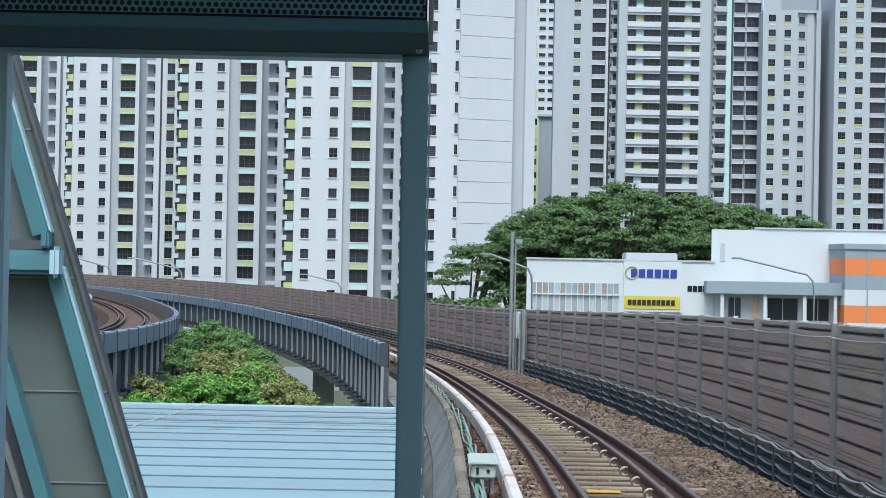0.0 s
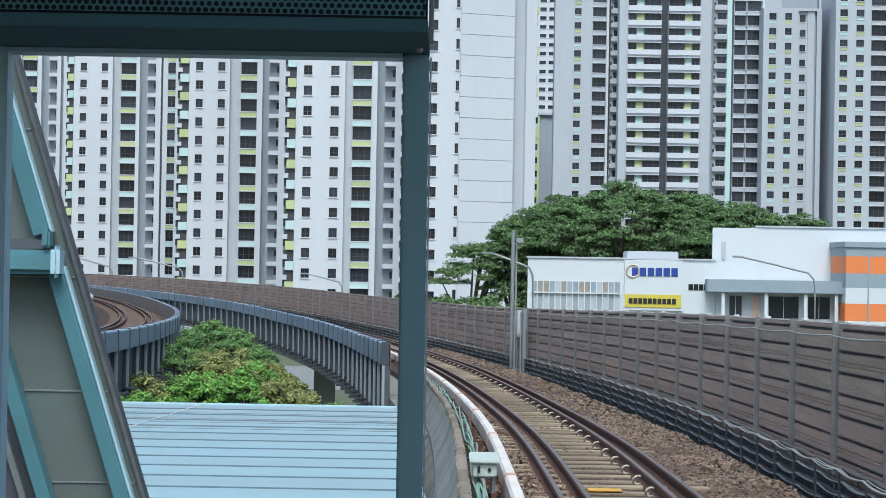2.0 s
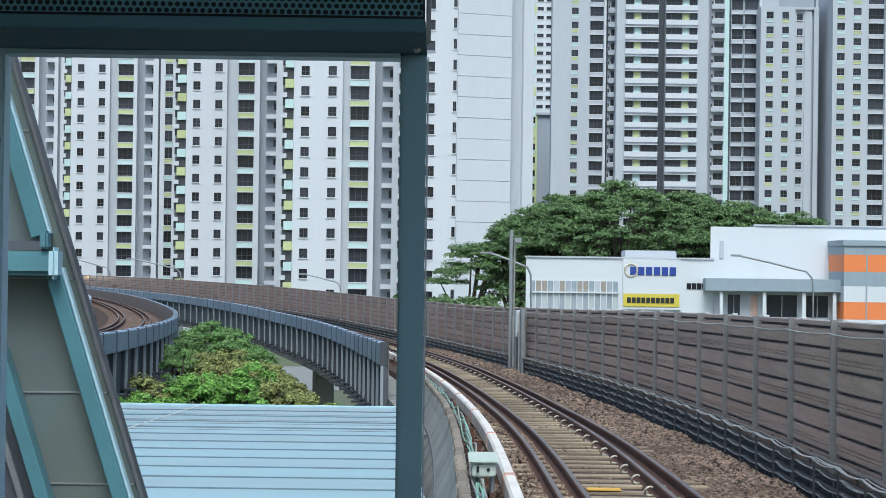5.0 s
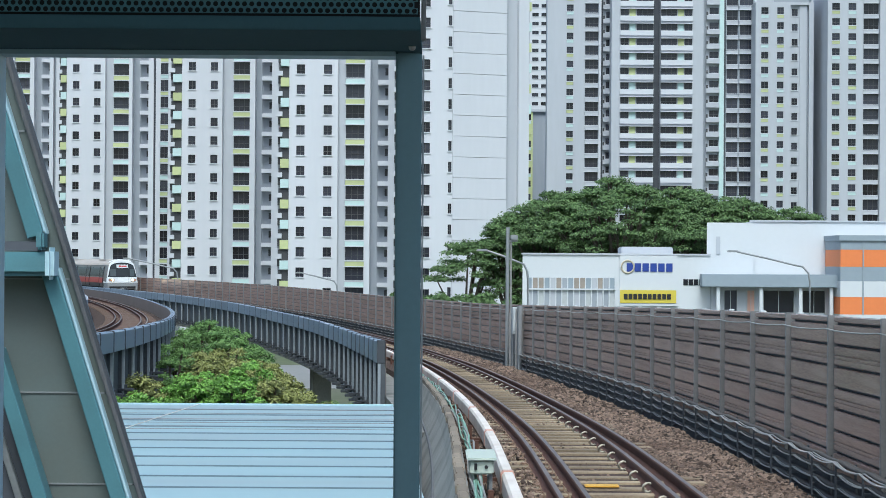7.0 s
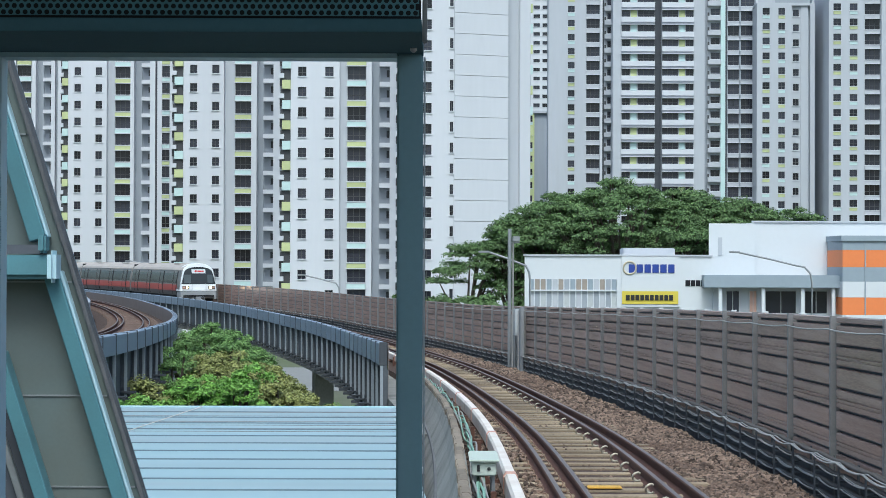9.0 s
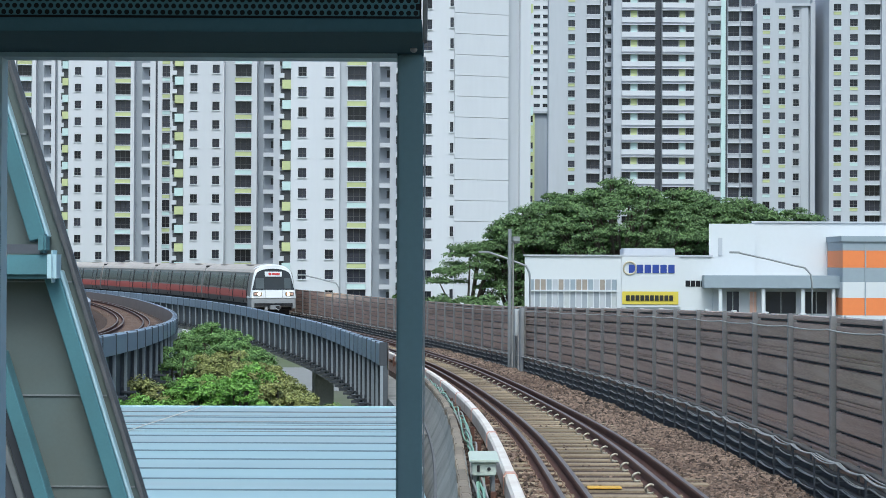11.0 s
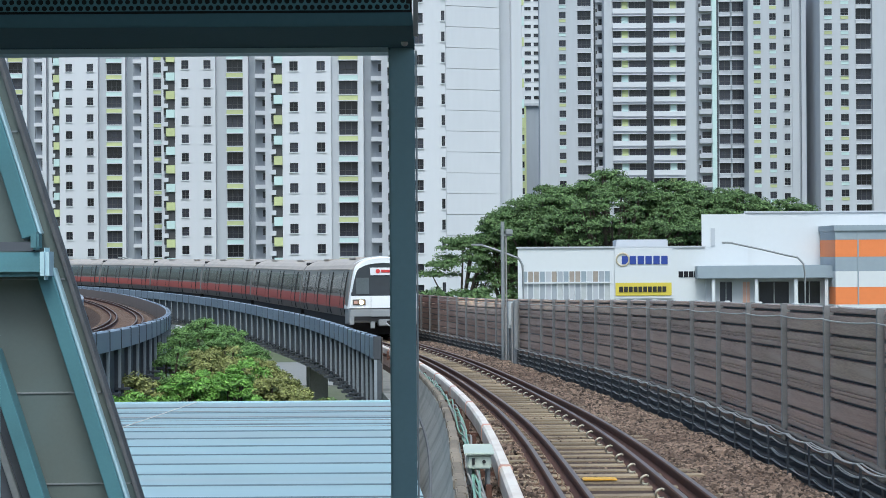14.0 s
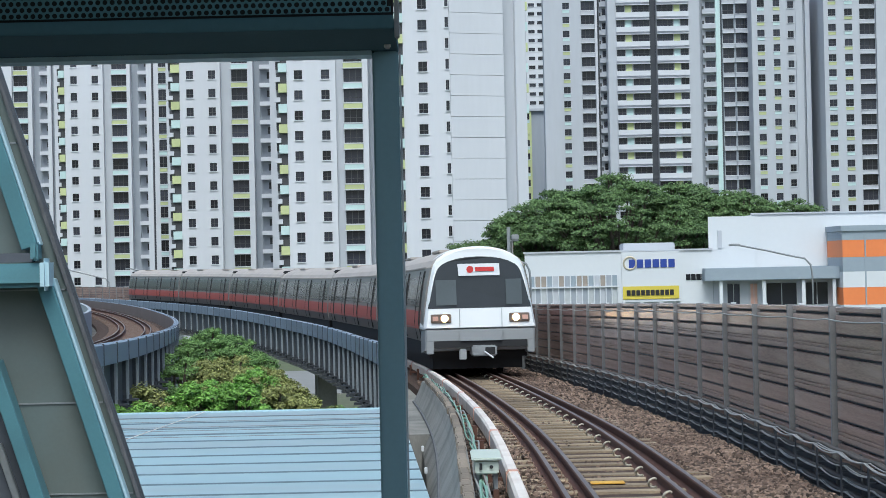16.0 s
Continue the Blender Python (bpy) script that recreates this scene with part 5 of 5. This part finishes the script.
def train_car(label, cab):
    car = thing("train_car", label, "train car", "train cars")
    h = CAR_L / 2
    y0 = -h + (0.5 if cab == "front" else 0)
    prof = SIDE + [(-x, z) for x, z in reversed(SIDE)]
    part("body", raw("body", *shell(0, prof, y0, h), CAR_GREY), CAR_GREY, car)
    prof = ROOF + [(-x, z) for x, z in reversed(ROOF[:-1])]
    part("roof", raw("roof", *shell(0, prof, y0, h), CAR_ROOF, False), CAR_ROOF, car)
    # the lower black box is added bulk that deepens the shade below the car
    part("underframe_and_shade", boxes((-1.4, 1.4, -h + 0.7, h - 0.2, 0.50, 0.94), (-1.3, 1.3, -h + 1.0, h - 0.6, 0.16, 0.49)), CAR_BLACK, car)
    for yb in (-7.9, 7.9):
        bm = bmesh.new()
        box(bm, -1.15, 1.15, yb - 1.7, yb + 1.7, 0.38, 0.72, bevel=0.05)
        bogie = part("bogie", bm, CAR_BLACK, car)
        for dy in (-1.15, 1.15):
            for x in (-0.75, 0.75):
                part("wheel", rod(bmesh.new(), (x - 0.065, yb + dy, 0.425), (x + 0.065, yb + dy, 0.425), 0.42, 20), CAR_BLACK, bogie)
    doors = (-8.4, -2.8, 2.8, 8.4)
    for sign in (-1, 1):
        a = -h + (1.6 if cab == "front" else 0.15)
        part("red_band", raw("red_band", *strip(1.32, 1.86, 0.006, a, h - 0.15, sign), CAR_RED), CAR_RED, car, "red waist band")
        part("rain_gutter", boxes((sign * 1.36 - 0.03, sign * 1.36 + 0.03, a, h - 0.1, 3.07, 3.12)), CAR_ROOF, car)
        edges = [a + 0.25] + [e for d in doors for e in (d - 0.95, d + 0.95)] + [h - 0.35]
        for i in range(0, len(edges), 2):
            if edges[i + 1] - edges[i] > 0.5:
                part("window", raw("window", *strip(1.98, 2.86, 0.008, edges[i], edges[i + 1], sign), CAR_GLASS), CAR_GLASS, car)
        for d in doors:
            dr = part("door", raw("door", *strip(1.0, 2.98, 0.011, d - 0.72, d + 0.72, sign), CAR_GREY), CAR_GREY, car)
            part("door_band", raw("door_band", *strip(1.34, 1.84, 0.015, d - 0.70, d + 0.70, sign), CAR_RED), CAR_RED, dr)
            for e in (-0.36, 0.36):
                part("door_window", raw("door_window", *strip(1.95, 2.86, 0.018, d + e - 0.27, d + e + 0.27, sign), CAR_GLASS), CAR_GLASS, dr)
            part("door_seal", raw("door_seal", *strip(1.0, 3.0, 0.05, d - 0.84, d - 0.72, sign), CAR_BLACK), CAR_BLACK, dr)
            part("door_seal", raw("door_seal", *strip(1.0, 3.0, 0.03, d + 0.72, d + 0.80, sign), CAR_BLACK), CAR_BLACK, dr)
    for yu, l in ((-5.5, 2.6), (5.5, 2.6)):
        part("roof_unit", boxes((-0.75, 0.75, yu - l / 2, yu + l / 2, 3.58, 3.67), bevel=0.03), CAR_ROOF, car)
    for ye in (h - 0.05, -h + 0.05):
        if not (cab == "front" and ye < 0):
            part("gangway", boxes((-0.7, 0.7, ye - 0.2, ye + 0.2, 0.95, 3.0)), CAR_BLACK, car)
            part("end_cap", boxes((-1.2, 1.2, ye - 0.12, ye + 0.12, 3.36, 3.52), bevel=0.05), CAR_BLACK, car)
    if cab == "front":
        build_cab(car, -h)
    return car


def outline(w, zb, zt, drop=1.0):
    """Arched cab outline of (x, z), from the lower right over the top to the lower left."""
    table = ((2.3, 1.0), (1.7, 0.945), (1.1, 0.885), (0.69, 0.83), (0.50, 0.79), (0.36, 0.73), (0.21, 0.60), (0.10, 0.44), (0.03, 0.24), (0.0, 0.0))
    span = max(d for d, f in table)
    pts = [(w, zb)]
    for d, f in table:
        z = zt - d * drop
        if z > zb + 0.02:
            pts.append((w * f, z))
        else:
            pts.append((w * (f + 1) / 2, zb + 0.02 + 0.001 * (span - d)))
    return pts + [(-x, z) for x, z in reversed(pts[:-1])]


def loft(rings, material, name):
    vs, fs = [], []
    n = len(rings[0][1])
    for y, pts in rings:
        vs.extend((x, y if not callable(y) else y(x, z), z) for x, z in pts)
    for r in range(len(rings) - 1):
        a, b = r * n, (r + 1) * n
        fs.extend((a + i, b + i, b + (i + 1) % n, a + (i + 1) % n) for i in range(n))
    fs.append(tuple(range((len(rings) - 1) * n, len(rings) * n)))
    fs.append(tuple(range(n - 1, -1, -1)))
    return raw(name, vs, fs, material)


def nose(x, z, y):
    """The cab front leans back upwards and is bowed across."""
    return y + 0.17 * (z - 1.4) * (1 if z > 1.4 else 0) + 0.10 * (x / 1.6) ** 2


def build_cab(car, y):
    full = outline(1.61, 1.32, 3.69)
    part("cab_mask", loft([(y + 1.6, full), (lambda x, z: nose(x, z, y + 0.12), outline(1.60, 1.32, 3.68)), (lambda x, z: nose(x, z, y), outline(1.54, 1.36, 3.61))], CAR_WHITE, "cab_mask"), CAR_WHITE, car, "white rounded cab mask")
    part("windscreen", loft([(lambda x, z: nose(x, z, y + 0.02), outline(1.47, 1.90, 3.38, 0.62)), (lambda x, z: nose(x, z, y - 0.012), outline(1.45, 1.92, 3.36, 0.62))], CAR_GLASS, "windscreen"), CAR_GLASS, car, "dark wrap-round windscreen")
    for x0, x1, z0, z1 in ((-1.24, -0.66, 2.0, 2.72), (0.76, 1.22, 2.0, 2.72)):
        vs = [(x, nose(x, z, y - 0.016), z) for x, z in ((x0, z0), (x1, z0), (x1, z1), (x0, z1))]
        part("side_pane", raw("side_pane", vs, [(0, 1, 2, 3)], CAB_PANE), CAB_PANE, car, "smoky side pane")
    vs = [(x, nose(x, z, y - d), z) for d in (0.015, 0.04) for x, z in ((-0.58, 2.83), (0.60, 2.83), (0.60, 3.17), (-0.60, 3.17))]
    sg = part("cab_sign", raw("cab_sign", vs, [(4, 5, 6, 7), (0, 1, 5, 4), (3, 7, 6, 2), (0, 4, 7, 3), (1, 2, 6, 5)], SIGN_WHITE), SIGN_WHITE, car, "white cab sign with plain red shapes")
    bm = boxes((-0.1, 0.44, -0.012, 0.0, 2.95, 3.07))
    bmesh.ops.create_cone(bm, cap_ends=True, segments=16, radius1=0.1, radius2=0.1, depth=0.012, matrix=Matrix.Translation((-0.25, -0.006, 3.01)) @ Matrix.Rotation(math.pi / 2, 4, "X"))
    bmesh.ops.transform(bm, matrix=Matrix.Translation((0, nose(0, 3.0, y) - 0.045, 0)), verts=bm.verts)
    part("sign_mark", bm, SIGN_RED, sg)
    for x, i in ((-1.12, 1), (1.12, -1)):
        yb = nose(x, 1.62, y)
        hl = part("headlight", boxes((x - 0.29, x + 0.29, yb - 0.03, yb + 0.06, 1.50, 1.75), bevel=0.02), HOUSING, car, "bronze headlight housing")
        part("headlight_lens", rod(bmesh.new(), (x + 0.10 * i, yb - 0.03, 1.625), (x + 0.10 * i, yb - 0.05, 1.625), 0.10, 16), LAMP_GLOW, hl, "lit warm lamp")
        # orange panel paints the headlamp's glow on its surround
        part("marker_glow", boxes((x - 0.16 * i - 0.08, x - 0.16 * i + 0.08, yb - 0.045, yb - 0.031, 1.56, 1.69)), COVER_ORANGE, hl)
    part("front_door_line", boxes((-0.605, -0.59, y - 0.016, y + 0.02, 1.37, 1.88), (0.60, 0.615, y - 0.016, y + 0.02, 1.37, 1.88)), CAR_SKIRT, car)
    sk = loft([(y + 1.5, rectp(1.58, 0.62, 1.31)), (lambda x, z: nose(x, z, y + 0.1), rectp(1.58, 0.72, 1.31)), (lambda x, z: nose(x, z, y + 0.02), rectp(1.52, 1.0, 1.31))], CAR_SKIRT, "cab_skirt")
    part("cab_skirt", sk, CAR_SKIRT, car, "grey cab skirt")
    part("skirt_door", boxes((-0.6, 0.61, y - 0.01, y + 0.05, 0.98, 1.30), bevel=0.01), CAR_SKIRT, car)
    for sx in (-1, 1):
        part("skirt_leg", boxes((min(sx * 1.54, sx * 1.34), max(sx * 1.54, sx * 1.34), y + 0.1, y + 0.9, 0.62, 1.0), bevel=0.02), CAR_SKIRT, car)
    # black box added for the shade under the cab front
    part("valance", boxes((-1.33, 1.33, y + 0.06, y + 0.3, 0.80, 0.99)), CAR_BLACK, car)
    cp = part("coupler", boxes((-0.28, 0.42, y - 0.25, y + 0.5, 0.55, 0.85), bevel=0.04), STEEL_GREY, car, "grey coupler head")
    part("coupler_face", boxes((0.08, 0.36, y - 0.28, y - 0.252, 0.60, 0.80), bevel=0.01), CAR_BLACK, cp)
    part("coupler_hook", rod(bmesh.new(), (0.05, y - 0.3, 0.68), (0.30, y - 0.34, 0.50), 0.025, 6), SIGN_WHITE, cp)
    part("equipment_box", boxes((-0.62, -0.42, y + 0.0, y + 0.2, 0.45, 0.75), bevel=0.02), CAR_SKIRT, car)


def rectp(w, zb, zt):
    return [(w, zb), (w, zt), (-w, zt), (-w, zb)]


lead = train_car("red-banded grey train car with lit white cab", "front")
middle = train_car("red-banded grey metro train car with dark windows", "")
cars = [lead, middle] + [copy_thing(middle, Matrix()) for i in range(4)]
tail = cars[-1]
tagged(tail, "last red-banded grey metro train car")

SPEED, FRONT_END = 15.65, 29.7     # metres a second; where the nose stands at the end


def motions():
    for i, car in enumerate(cars):
        rows = []
        for k in range(33):
            t = 0.5 * k
            s = FRONT_END + SPEED * (16.0 - t) + CAR_P / 2 - 0.25 + CAR_P * i
            p = line(s)
            grade = math.degrees(math.atan2(level(s + 8) - level(s - 8), 16))
            rows.append((t, pose(p.x, p.y, p.z, grade, 0, math.degrees(heading(s)))))
        walk(car, rows)


motions()
